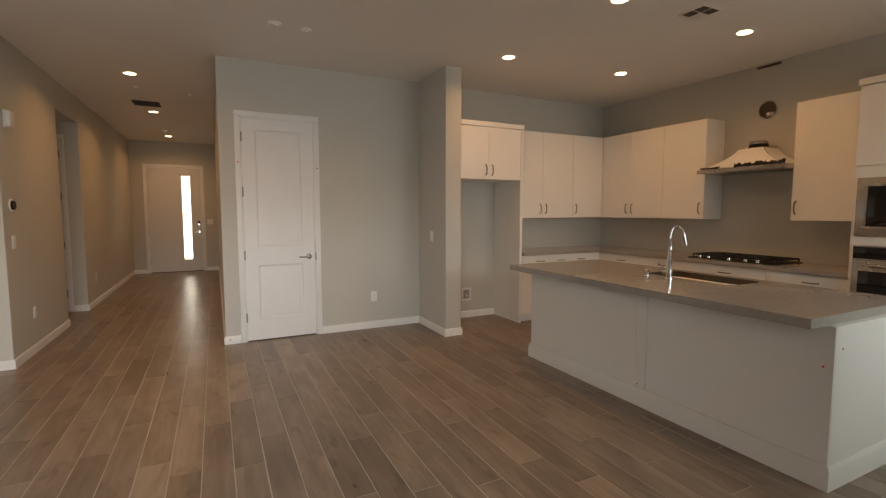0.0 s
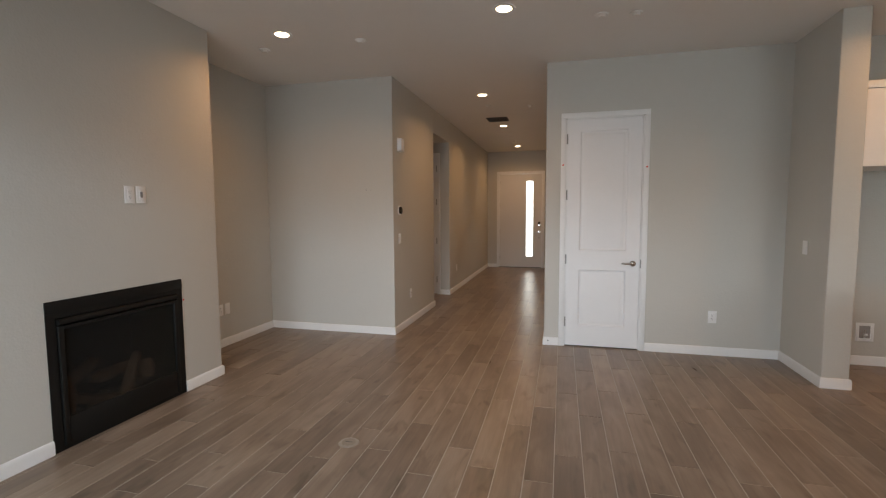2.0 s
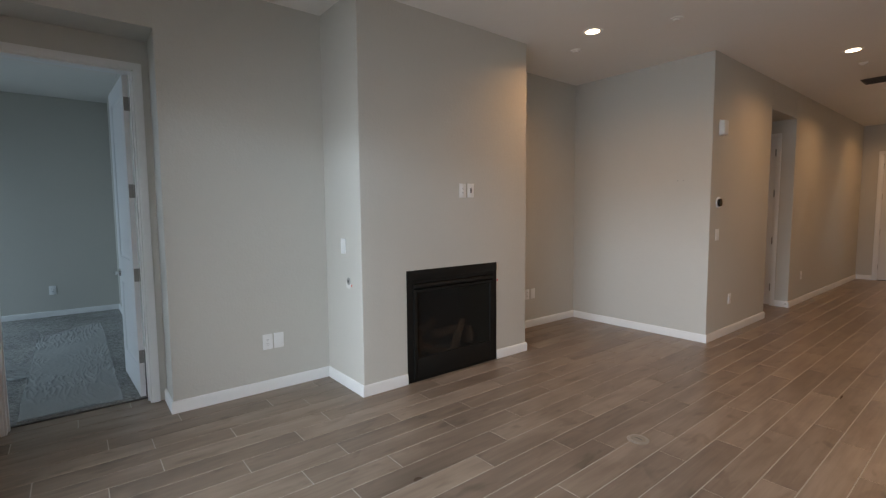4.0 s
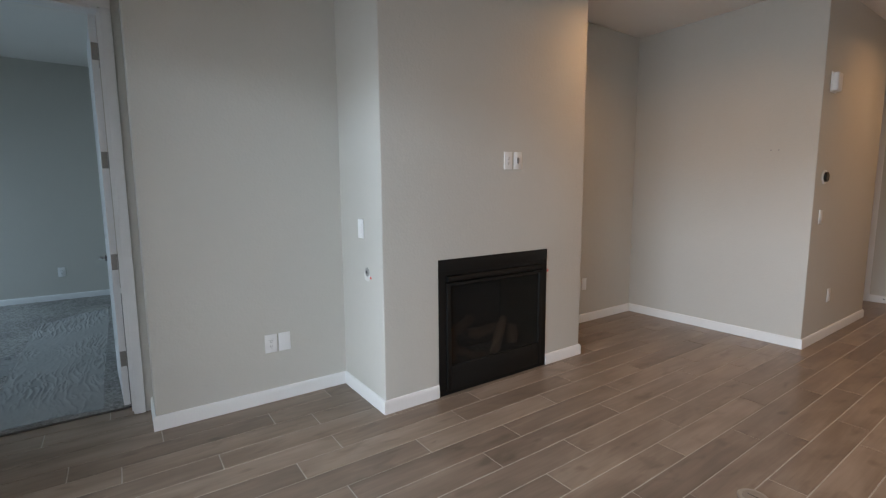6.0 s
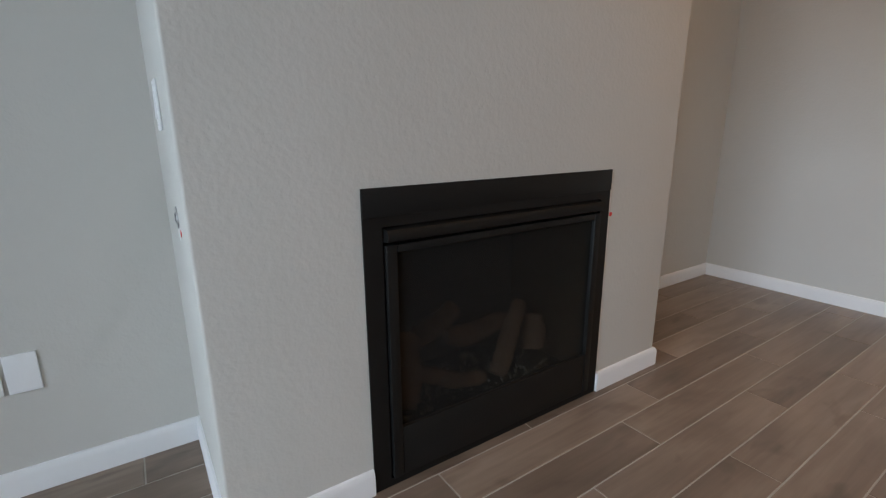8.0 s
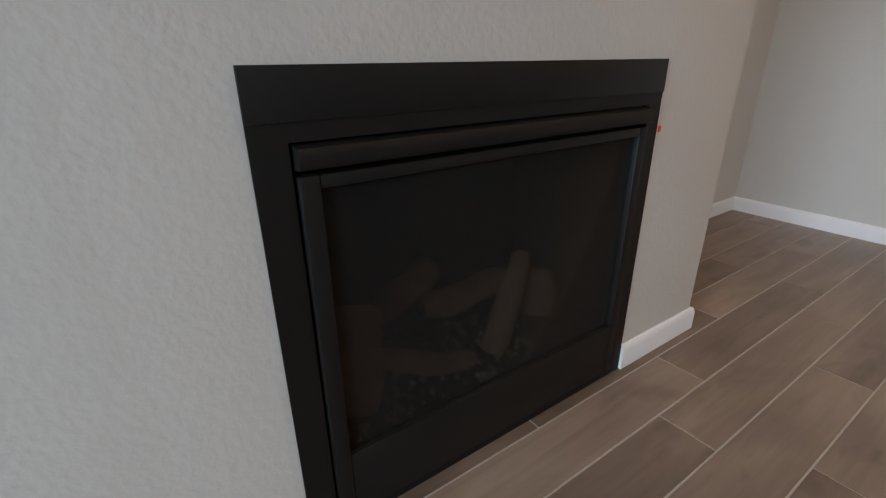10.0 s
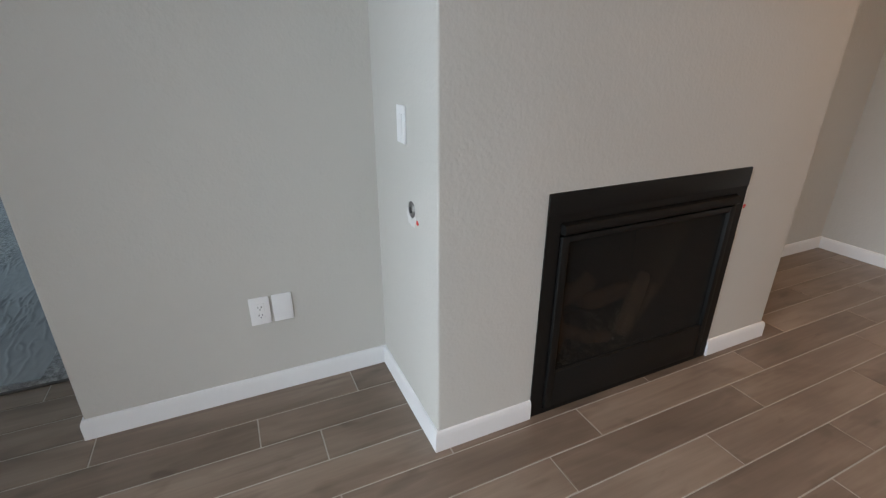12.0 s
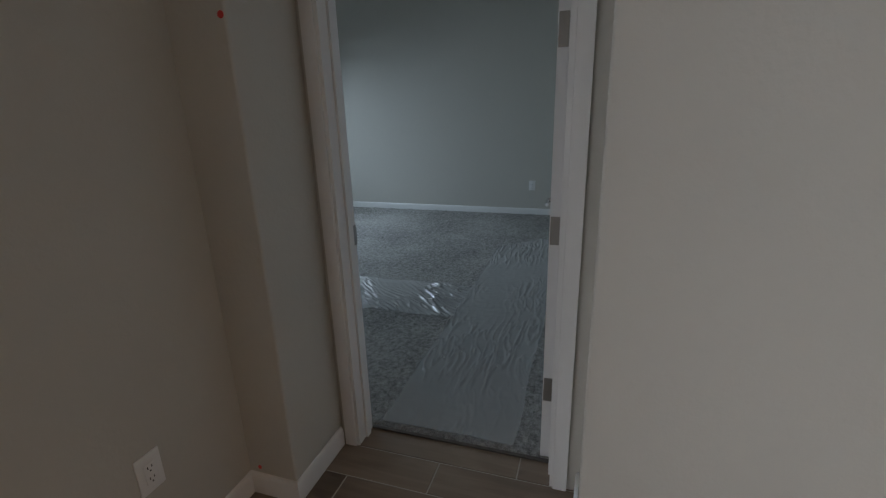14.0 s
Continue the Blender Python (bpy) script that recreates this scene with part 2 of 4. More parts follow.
def prism(bm, outline, z0, z1, rounded=(), r=0.008):
    """Extrudes a footprint (anticlockwise); the numbered corners are bullnosed."""
    pts = []
    n = len(outline)
    for i, p in enumerate(outline):
        if i not in rounded:
            pts.append(p)
            continue
        p, a, b = Vector(p), Vector(outline[i - 1]), Vector(outline[(i + 1) % n])
        u, v = (a - p).normalized(), (b - p).normalized()
        c = p + (u + v) * r
        s, e = p + u * r - c, p + v * r - c
        for k in range(7):
            w = (s * math.cos(k * math.pi / 12) + e * math.sin(k * math.pi / 12)) + c
            pts.append((w.x, w.y))
    low, top = [bm.verts.new((x, y, z0)) for x, y in pts], [bm.verts.new((x, y, z1)) for x, y in pts]
    for i in range(len(pts)):
        j = (i + 1) % len(pts)
        bm.faces.new((low[i], low[j], top[j], top[i]))
    bm.faces.new(low[::-1])
    bm.faces.new(top)
    return bm


def finish(name, bm, material, smooth=None):
    bmesh.ops.recalc_face_normals(bm, faces=bm.faces)
    me = bpy.data.meshes.new(name)
    bm.to_mesh(me)
    bm.free()
    me.materials.append(material)
    if smooth is not None:
        me.shade_smooth()
        me.set_sharp_from_angle(angle=radians(smooth))
    return me


def thing(name, place, label, category, group="", kind="", turn=0.0):
    ob = new(name)
    ob.empty_display_size = 0.1
    ob.location = place
    ob.rotation_euler = (0, 0, radians(turn))
    ORIGIN[ob.name] = Vector(place)
    return tagged(ob, label, category, group, kind)


def part(name, bm, material, parent, label="", smooth=35, local=False):
    """Links a bmesh as one mesh under a thing or a part. World coordinates unless local."""
    o = ORIGIN[parent.name]
    if not local:
        bmesh.ops.translate(bm, vec=-o, verts=bm.verts)
    ob = new(name, finish(name, bm, material, smooth))
    ob.parent = parent
    ORIGIN[ob.name] = o
    return tagged(ob, label) if label else ob


def whole(name, bm, material, label, category, kind="", group="", smooth=35):
    """One mesh that is a thing, or a piece of the setting."""
    c = sum((v.co for v in bm.verts), Vector()) / len(bm.verts)
    low = min(v.co.z for v in bm.verts)
    c = Vector((c.x, c.y, low))
    bmesh.ops.translate(bm, vec=-c, verts=bm.verts)
    ob = new(name, finish(name, bm, material, smooth))
    ob.location = c
    ORIGIN[ob.name] = c
    return tagged(ob, label, category, group, kind)


def B():
    return bmesh.new()

# ---- the large structure ----
H = 3.05
WEST, CHIM, NOOK, HALL_L, HALL_R, NORTH = -3.2, -2.587, 5.575, -1.518, 0.24, 5.578
FRONT, EAST, SOUTH, BED_W, BED_N, BED_S = 12.75, 5.65, -0.344, -7.92, 0.85, -3.2


def wall(name, prisms=(), boxes=()):
    bm = B()
    for outline, z0, z1, rounded in prisms:
        prism(bm, outline, z0, z1, rounded)
    for b in boxes:
        box(bm, *b)
    return whole(name, bm, M_WALL, "greige painted drywall with orange-peel texture", "wall", "structure")


wall("wall_west", [([(WEST, 0.841), (WEST, NOOK), (-3.35, NOOK), (-3.35, 0.97), (-3.53, 0.97), (-3.53, 0.846)], -0.02, H, (0,))],
     [(-3.53, WEST, -0.141, 0.846, 2.675, H)])
wall("wall_chimney", [([(WEST, 2.042), (CHIM, 2.042), (CHIM, 2.49), (WEST, 2.49)], -0.02, H, (1,)),
                      ([(WEST, 3.445), (CHIM, 3.445), (CHIM, 3.909), (WEST, 3.909)], -0.02, H, (2,))],
     [(WEST, CHIM, 2.49, 3.445, 0.90, H)])
wall("wall_nook", [([(-3.35, NOOK), (HALL_L, NOOK), (HALL_L, 7.356), (-2.87, 7.356), (-2.87, 7.2), (-1.66, 7.2), (-1.66, 5.72), (-3.35, 5.72)], -0.02, H, (1, 2))])
wall("wall_hall_west", [([(HALL_L, 8.38), (HALL_L, FRONT), (-1.66, FRONT), (-1.66, 8.53), (-1.738, 8.53), (-1.738, 8.38)], -0.02, H, (0,))])
wall("wall_recess_head", boxes=[(-2.87, HALL_L, 7.356, 8.38, 2.69, H)])
wall("wall_recess_west", boxes=[(-2.87, -2.742, 7.356, 8.38, -0.02, 2.69)])
wall("wall_recess_north", boxes=[(-2.87, -2.557, 8.38, 8.53, -0.02, H), (-2.557, -1.738, 8.38, 8.53, 2.458, H)])
# unseen wall added to close the void behind door_3
wall("wall_closing", boxes=[(-2.87, -1.66, 9.2, 9.3, -0.02, H)])
wall("wall_front", boxes=[(-1.66, -1.20, FRONT, 12.9, -0.02, H), (-0.10, 0.39, FRONT, 12.9, -0.02, H), (-1.20, -0.10, FRONT, 12.9, 2.47, H)])
wall("wall_north", [([(HALL_R, NORTH), (0.449, NORTH), (0.449, 5.72), (0.39, 5.72), (0.39, FRONT), (HALL_R, FRONT)], -0.02, H, (0,))],
     [(1.223, 5.80, NORTH, 5.72, -0.02, H), (0.449, 1.223, NORTH, 5.72, 2.458, H), (0.39, 1.3, 6.3, 6.4, -0.02, H)])
wall("wall_fin", [([(2.525, 4.816), (2.724, 4.816), (2.724, NORTH), (2.525, NORTH)], -0.02, H, (0, 1))])
wall("wall_east", boxes=[(EAST, 5.80, SOUTH, NORTH, -0.02, H)])
wall("wall_south", [([(-3.53, -0.141), (-3.53, -0.50), (-2.35, -0.50), (-2.35, SOUTH), (WEST, SOUTH), (WEST, -0.141)], -0.02, H, (5,))],
     [(1.00, 3.3, -0.50, SOUTH, -0.02, H), (5.2, 5.80, -0.50, SOUTH, -0.02, H), (3.3, 5.2, -0.50, SOUTH, -0.02, 1.0), (3.3, 5.2, -0.50, SOUTH, 2.46, H), (-2.35, 1.00, -0.50, SOUTH, 2.46, H)])
wall("wall_bedroom_east", boxes=[(-3.65, -3.53, BED_S, -0.072, -0.02, H), (-3.65, -3.53, 0.751, 0.97, -0.02, H), (-3.65, -3.53, -0.072, 0.751, 2.455, H)])
wall("wall_bedroom_north", boxes=[(BED_W - 0.15, -3.65, BED_N, 1.0, -0.02, H)])
wall("wall_bedroom_west", boxes=[(BED_W - 0.15, BED_W, BED_S, BED_N, -0.02, H)])
wall("wall_bedroom_south", boxes=[(BED_W - 0.15, -7.65, BED_S - 0.15, BED_S, -0.02, H), (-5.55, -3.53, BED_S - 0.15, BED_S, -0.02, H),
                                  (-7.65, -5.55, BED_S - 0.15, BED_S, -0.02, 0.72), (-7.65, -5.55, BED_S - 0.15, BED_S, 2.28, H)])

for nm, b in (("ceiling", (-3.6, 5.9, -0.6, 13.0, H, H + 0.15)), ("ceiling_bedroom", (-8.3, -3.6, -3.5, 1.2, H, H + 0.15))):
    whole(nm, box(B(), *b), M_CEIL, "flat painted drywall ceiling", "ceiling", "structure")

floor = whole("floor", box(B(), -3.65, 5.80, -0.45, 12.95, -0.12, -0.0022), M_GROUT, "wood-look porcelain plank floor with pale grout", "floor", "structure")

ground = B()
n = 40
bmesh.ops.create_grid(ground, x_segments=n, y_segments=n, size=300)
for v in ground.verts:
    v.co.z = -0.16
whole("ground", ground, M_GROUND, "bare pale ground round the new house", "ground", "structure")
whole("backdrop", box(B(), -4, 3, 14.6, 14.7, -0.12, 4.5), M_BRIGHT, "bright overcast distance beyond the front door", "backdrop", "structure")


# ---- baseboards ----
def baseboard(runs):
    """Moulded board along wall faces; each run: start, end, the side it stands proud to, and whether each end turns an outer corner."""
    bm = B()
    prof = [(0, 0), (0.014, 0), (0.014, 0.066), (0.0115, 0.078), (0.007, 0.086), (0.0, 0.088)]
    for (x0, y0), (x1, y1), (ox, oy), (m0, m1) in runs:
        d = Vector((x1 - x0, y1 - y0)).normalized()
        ring = []
        for x, y, m in ((x0, y0, -m0), (x1, y1, m1)):
            ring.append([bm.verts.new((x + ox * p + d.x * p * m, y + oy * p + d.y * p * m, z)) for p, z in prof])
        for k in range(len(prof) - 1):
            bm.faces.new((ring[0][k], ring[0][k + 1], ring[1][k + 1], ring[1][k]))
        if not m0:
            bm.faces.new(ring[0])
        if not m1:
            bm.faces.new(ring[1][::-1])
    return whole("baseboard", bm, M_TRIM, "white painted baseboard along the walls", "baseboard", "structure", smooth=30)


baseboard([((-3.53, 0.844), (WEST, 0.841), (0, -1), (0, 1)), ((WEST, 0.841), (WEST, 2.042), (1, 0), (1, -1)), ((WEST, 2.042), (CHIM, 2.042), (0, -1), (-1, 1)), ((CHIM, 2.042), (CHIM, 2.448), (1, 0), (1, 0))])
baseboard([((CHIM, 3.488), (CHIM, 3.909), (1, 0), (0, 1)), ((CHIM, 3.909), (WEST, 3.909), (0, 1), (1, -1)), ((WEST, 3.909), (WEST, NOOK), (1, 0), (-1, -1)), ((WEST, NOOK), (HALL_L, NOOK), (0, -1), (-1, 1)),
           ((HALL_L, NOOK), (HALL_L, 7.356), (1, 0), (1, 1)), ((HALL_L, 7.356), (-2.742, 7.356), (0, 1), (1, 0))])
baseboard([((-1.683, 8.38), (HALL_L, 8.38), (0, -1), (0, 1)), ((HALL_L, 8.38), (HALL_L, FRONT), (1, 0), (1, -1)), ((HALL_L, FRONT), (-1.27, FRONT), (0, -1), (-1, 0))])
baseboard([((-0.03, FRONT), (HALL_R, FRONT), (0, -1), (0, -1)), ((HALL_R, FRONT), (HALL_R, NORTH), (-1, 0), (-1, 1)), ((HALL_R, NORTH), (0.393, NORTH), (0, -1), (1, 0))])
baseboard([((1.279, NORTH), (2.525, NORTH), (0, -1), (0, -1)), ((2.525, NORTH), (2.525, 4.816), (-1, 0), (-1, 1)), ((2.525, 4.816), (2.724, 4.816), (0, -1), (1, 1)), ((2.724, 4.816), (2.724, NORTH), (1, 0), (1, -1)), ((2.724, NORTH), (3.66, NORTH), (0, -1), (-1, 0))])
baseboard([((-2.35, SOUTH), (WEST, SOUTH), (0, 1), (0, -1)), ((WEST, SOUTH), (WEST, -0.141), (1, 0), (-1, 1)), ((WEST, -0.141), (-3.515, -0.141), (0, 1), (1, 0))])
baseboard([((-3.65, BED_S), (BED_W, BED_S), (0, 1), (0, -1)), ((BED_W, BED_S), (BED_W, BED_N), (1, 0), (-1, -1)), ((BED_W, BED_N), (-3.65, BED_N), (0, -1), (-1, 0))])


# ---- doors ----
def panel_leaf(bm, w, h, t, panels):
    """A moulded two-panel leaf: x 0..w, front at y=0, back at y=t, moulding on both faces."""
    for y, s in ((0.0, 1), (t, -1)):
        xs = sorted({0.0, w, *(p[0] for p in panels), *(p[1] for p in panels)})
        zs = sorted({0.0, h, *(p[2] for p in panels), *(p[3] for p in panels)})
        for x0, x1 in zip(xs, xs[1:]):
            for z0, z1 in zip(zs, zs[1:]):
                if any(p[0] <= x0 and x1 <= p[1] and p[2] <= z0 and z1 <= p[3] for p in panels):
                    continue
                bm.faces.new([bm.verts.new(c) for c in ((x0, y, z0), (x1, y, z0), (x1, y, z1), (x0, y, z1))])
        for x0, x1, z0, z1 in panels:
            steps = [(0, 0), (0.003, 0.0045), (0.012, 0.0115), (0.022, 0.0125), (0.030, 0.0115), (0.046, 0.0035), (0.050, 0.003)]
            rings = [[bm.verts.new(c) for c in ((x0 + a, y + s * d, z0 + a), (x1 - a, y + s * d, z0 + a), (x1 - a, y + s * d, z1 - a), (x0 + a, y + s * d, z1 - a))] for a, d in steps]
            for u, v in zip(rings, rings[1:]):
                for k in range(4):
                    bm.faces.new((u[k], u[(k + 1) % 4], v[(k + 1) % 4], v[k]))
            bm.faces.new(rings[-1])
    for a, b in (((0, 0), (w, 0)), ((w, 0), (w, h)), ((w, h), (0, h)), ((0, h), (0, 0))):
        bm.faces.new([bm.verts.new(c) for c in ((a[0], 0, a[1]), (b[0], 0, b[1]), (b[0], t, b[1]), (a[0], t, a[1]))])
    bmesh.ops.remove_doubles(bm, verts=bm.verts, dist=0.0002)
    return bm


def lever(parent, x, y, z, toward, out):
    """A lever handle with round rose; toward: side the lever points to, out: side it stands out to (local)."""
    bm = cyl(B(), (x, y, z), (x, y + out * 0.012, z), 0.032, 0.029, 32)
    handle = part("handle", bm, M_CHROME, parent, "polished chrome lever handle", local=True)
    bm = cyl(B(), (x, y + out * 0.010, z), (x, y + out * 0.045, z), 0.011)
    tube(bm, [(x - toward * 0.012, y + out * 0.045, z), (x + toward * 0.03, y + out * 0.047, z), (x + toward * 0.07, y + out * 0.046, z - 0.001), (x + toward * 0.115, y + out * 0.043, z + 0.001)], 0.0085)
    part("lever", bm, M_CHROME, handle, local=True)


def hinge(parent, x, y, z, metal=None, leaves=True):
    bm = cyl(B(), (x, y, z - 0.05), (x, y, z + 0.05), 0.0075, seg=14)
    cyl(bm, (x, y, z + 0.05), (x, y, z + 0.056), 0.006, 0.003, 12)
    if leaves:
        box(bm, x - 0.002, x + 0.034, y + 0.004, y + 0.007, z - 0.05, z + 0.05)
        box(bm, x - 0.034, x + 0.002, y + 0.004, y + 0.007, z - 0.05, z + 0.05)
    part("hinge", bm, metal or M_NICKEL, parent, local=True)


def casing_set(parent, x0, x1, top, y, out, width=0.06, jamb=0.13):
    """Flat white casing round an opening and the jamb inside it (local, opening along x, out: side of the room)."""
    for a, b in ((x0 - width, x0 - 0.006), (x1 + 0.006, x1 + width)):
        part("casing", box(B(), a, b, y, y + out * 0.016, 0.0, top + 0.006, 0.003), M_TRIM, parent, local=True)
    part("casing", box(B(), x0 - width, x1 + width, y, y + out * 0.0165, top + 0.0062, top + width, 0.003), M_TRIM, parent, local=True)
    for a, b in ((x0 - 0.012, x0 + 0.006), (x1 - 0.006, x1 + 0.012)):
        bm = box(B(), a, b, y + out * 0.004, y - out * jamb, 0.0, top)
        side = -0.010 if a > x0 else 0.010
        c = (a + b) / 2 + (0.009 if a < x0 + 0.05 else -0.009)
        box(bm, min(c, c + side), max(c, c + side), y - out * 0.052, y - out * 0.085, 0.0, top)
        part("jamb", bm, M_TRIM, parent, local=True)
    part("jamb", box(B(), x0 + 0.006, x1 - 0.006, y + out * 0.004, y - out * jamb, top - 0.006, top + 0.010), M_TRIM, parent, local=True)


LEAF_PANELS = lambda w: [(0.135, w - 0.135, 0.225, 0.835), (0.135, w - 0.135, 1.045, 2.31)]

# the closed door of the pantry
d1 = thing("door_1", (0.455, NORTH, 0), "closed white two-panel door in white casing with chrome lever", "door", kind="structure")
casing_set(d1, 0.0, 0.762, 2.452, 0.0, -1)
leaf = part("leaf", panel_leaf(B(), 0.746, 2.432, 0.035, LEAF_PANELS(0.746)), M_DOOR, d1, local=True)
leaf.location = (0.008, 0.006, 0.012)
for z in (0.27, 0.96, 1.65, 2.24):
    hinge(d1, 0.006, -0.003, z, leaves=False)
lever(d1, 0.688, 0.006, 0.925, -1, -1)
part("strike", box(B(), 0.757, 0.768, -0.019, -0.010, 0.88, 0.97, 0.002), M_NICKEL, d1, local=True)
for x in (-0.035, 0.798):
    part("tape_dot", cyl(B(), (x, -0.0165, 1.97 if x < 0 else 1.93), (x, -0.0175, 1.97 if x < 0 else 1.93), 0.009, seg=12), M_RED, d1, "small red tape mark", local=True)
# black strip set under the leaf to stand for the gap's shade
part("shadow_gap", box(B(), 0.006, 0.756, 0.02, 0.05, 0.0, 0.011), M_SLOT, d1, local=True)

# the bedroom door, standing open; local x runs along the wall towards the south
d2 = thing("door_2", (-3.53, 0.745, 0), "open white two-panel bedroom door in white casing", "door", kind="structure", turn=-90)
casing_set(d2, 0.0, 0.811, 2.452, 0.0, 1, 0.056, 0.118)
OPEN = 87.5
lf = part("leaf", panel_leaf(B(), 0.806, 2.425, 0.035, LEAF_PANELS(0.806)), M_DOOR, d2, local=True)
lf.matrix_basis = pose(0.021, -0.124, 0.022, 0, 0, -OPEN)
ORIGIN[lf.name] = Vector()
lever(lf, 0.745, 0.0, 0.90, -1, -1)
lever(lf, 0.745, 0.035, 0.90, -1, 1)
for z in (0.335, 0.967, 1.60, 2.24):
    bm = cyl(B(), (0.014, -0.128, z - 0.05), (0.014, -0.128, z + 0.05), 0.0075, seg=14)
    box(bm, 0.0062, 0.0085, -0.118, -0.085, z - 0.05, z + 0.05)
    box(bm, 0.022, 0.053, -0.1234, -0.1210, z - 0.05, z + 0.05)
    for dx, dz in ((0.032, -0.035), (0.043, 0.0), (0.032, 0.035)):
        cyl(bm, (dx, -0.1210, z + dz), (dx, -0.1200, z + dz), 0.004, seg=10)
    part("hinge", bm, M_NICKEL, d2, local=True)
part("strike", box(B(), 0.8025, 0.8045, -0.123, -0.060, 0.87, 0.95), M_NICKEL, d2, local=True)

# the closed door on the far side of the hall's recess
d3 = thing("door_3", (-2.553, 8.38, 0), "closed white two-panel door in a hall recess", "door", kind="structure")
casing_set(d3, 0.0, 0.81, 2.452, 0.0, -1, 0.06, 0.12)
l3 = part("leaf", panel_leaf(B(), 0.794, 2.43, 0.035, LEAF_PANELS(0.794)), M_DOOR, d3, local=True)
l3.location = (0.008, 0.006, 0.012)
for z in (0.27, 0.96, 1.65, 2.24):
    hinge(d3, 0.804, -0.005, z, leaves=False)
lever(d3, 0.066, 0.006, 0.925, 1, -1)

# the front door with its glazed strip
d4 = thing("door_4", (-1.20, FRONT, 0), "white front door with a narrow bright glass strip", "door", kind="structure")
casing_set(d4, 0.0, 1.10, 2.462, 0.0, -1, 0.07, 0.14)
gx0, gx1, gz0, gz1 = 0.690, 0.885, 0.285, 2.285
bm = B()
for b in ((0.008, gx0, 0.012, 2.452), (gx1, 1.092, 0.012, 2.452), (gx0, gx1, 0.012, gz0), (gx0, gx1, gz1, 2.452)):
    box(bm, b[0], b[1], 0.02, 0.064, b[2], b[3])
fleaf = part("leaf", bm, surface("pale_front_door", (0.70, 0.68, 0.65), 0.45, vary=0.02), d4, local=True)
bm = B()
for b in ((gx0 - 0.012, gx0 + 0.010, gz0 - 0.012, gz1 + 0.012), (gx1 - 0.010, gx1 + 0.012, gz0 - 0.012, gz1 + 0.012), (gx0 + 0.01, gx1 - 0.01, gz0 - 0.012, gz0 + 0.01), (gx0 + 0.01, gx1 - 0.01, gz1 - 0.01, gz1 + 0.012)):
    box(bm, b[0], b[1], 0.014, 0.07, b[2], b[3], 0.002)
part("glass_frame", bm, M_SASH, d4, local=True)
pane = part("pane", box(B(), gx0 + 0.01, gx1 - 0.01, 0.038, 0.044, gz0 + 0.01, gz1 - 0.01), M_PANE, d4, "bright clear glass strip", local=True)
pane.visible_shadow = False
lk = part("lock", box(B(), 1.005, 1.055, 0.004, 0.02, 1.10, 1.21, 0.008, 3), M_BLACK, d4, "black keypad lock", local=True)
part("lock_face", cyl(B(), (1.03, 0.004, 1.125), (1.03, -0.004, 1.125), 0.017), M_CHROME, lk, local=True)
lever(d4, 1.03, 0.02, 0.945, -1, -1)
part("peg", cyl(B(), (1.03, 0.02, 0.79), (1.03, 0.008, 0.79), 0.014), M_NICKEL, d4, local=True)
for z in (0.27, 0.96, 1.65, 2.24):
    hinge(d4, 0.004, 0.006, z, leaves=False)
part("threshold", box(B(), 0.0, 1.10, -0.01, 0.13, -0.003, 0.012, 0.003), surface("dark_bronze_threshold", (0.05, 0.045, 0.04), 0.4, 0.8), d4, local=True)

# ---- the glazed patio opening behind the walk ----
win = thing("window_1", (-0.5, SOUTH, 0), "wide white sliding patio door with clear panes", "window", kind="structure")
for x in (-2.35, -1.25, -0.15, 0.94):
    part("mullion", box(B(), x, x + 0.06, -0.47, -0.40, 0.0, 2.46, 0.004), M_SASH, win)
BAYS = ((-2.29, -1.25), (-1.19, -0.15), (-0.09, 0.94))
for z in (0.0, 2.39):
    for a, b in BAYS:
        part("rail", box(B(), a, b, -0.465, -0.405, z, z + 0.07, 0.004), M_SASH, win)
for a, b in BAYS:
    p = part("pane", box(B(), a, b, -0.438, -0.432, 0.07, 2.39), M_PANE, win)
    p.visible_shadow = False
# window out of view, added to account for daylight on the island
win3 = thing("window_3", (4.25, SOUTH, 1.0), "white kitchen window with clear panes", "window", kind="structure")
for b in ((3.3, 3.36, 1.0, 2.46), (5.14, 5.2, 1.0, 2.46), (4.22, 4.28, 1.06, 2.40), (3.36, 5.14, 1.0, 1.06), (3.36, 5.14, 2.40, 2.46)):
    part("sash", box(B(), b[0], b[1], -0.46, -0.40, b[2], b[3], 0.004), M_SASH, win3)
for b in ((3.36, 4.22), (4.28, 5.14)):
    p = part("pane", box(B(), b[0], b[1], -0.433, -0.427, 1.06, 2.40), M_PANE, win3)
    p.visible_shadow = False
win2 = thing("window_2", (-6.6, BED_S, 0.72), "white bedroom window with a clear pane", "window", kind="structure")
for b in ((-7.65, -7.59, 0.72, 2.28), (-5.61, -5.55, 0.72, 2.28), (-6.63, -6.57, 0.78, 2.22), (-7.59, -5.61, 0.72, 0.78), (-7.59, -5.61, 2.22, 2.28)):
    part("sash", box(B(), b[0], b[1], -3.32, -3.26, b[2], b[3], 0.004), M_SASH, win2)
for b in ((-7.59, -6.63), (-6.57, -5.61)):
    p = part("pane", box(B(), b[0], b[1], -3.293, -3.287, 0.78, 2.22), M_PANE, win2)
    p.visible_shadow = False

# ---- fireplace ----
fp = thing("fireplace", (CHIM, 2.967, 0), "black metal gas fireplace with smoked glass front", "fireplace")
FX = CHIM + 0.005
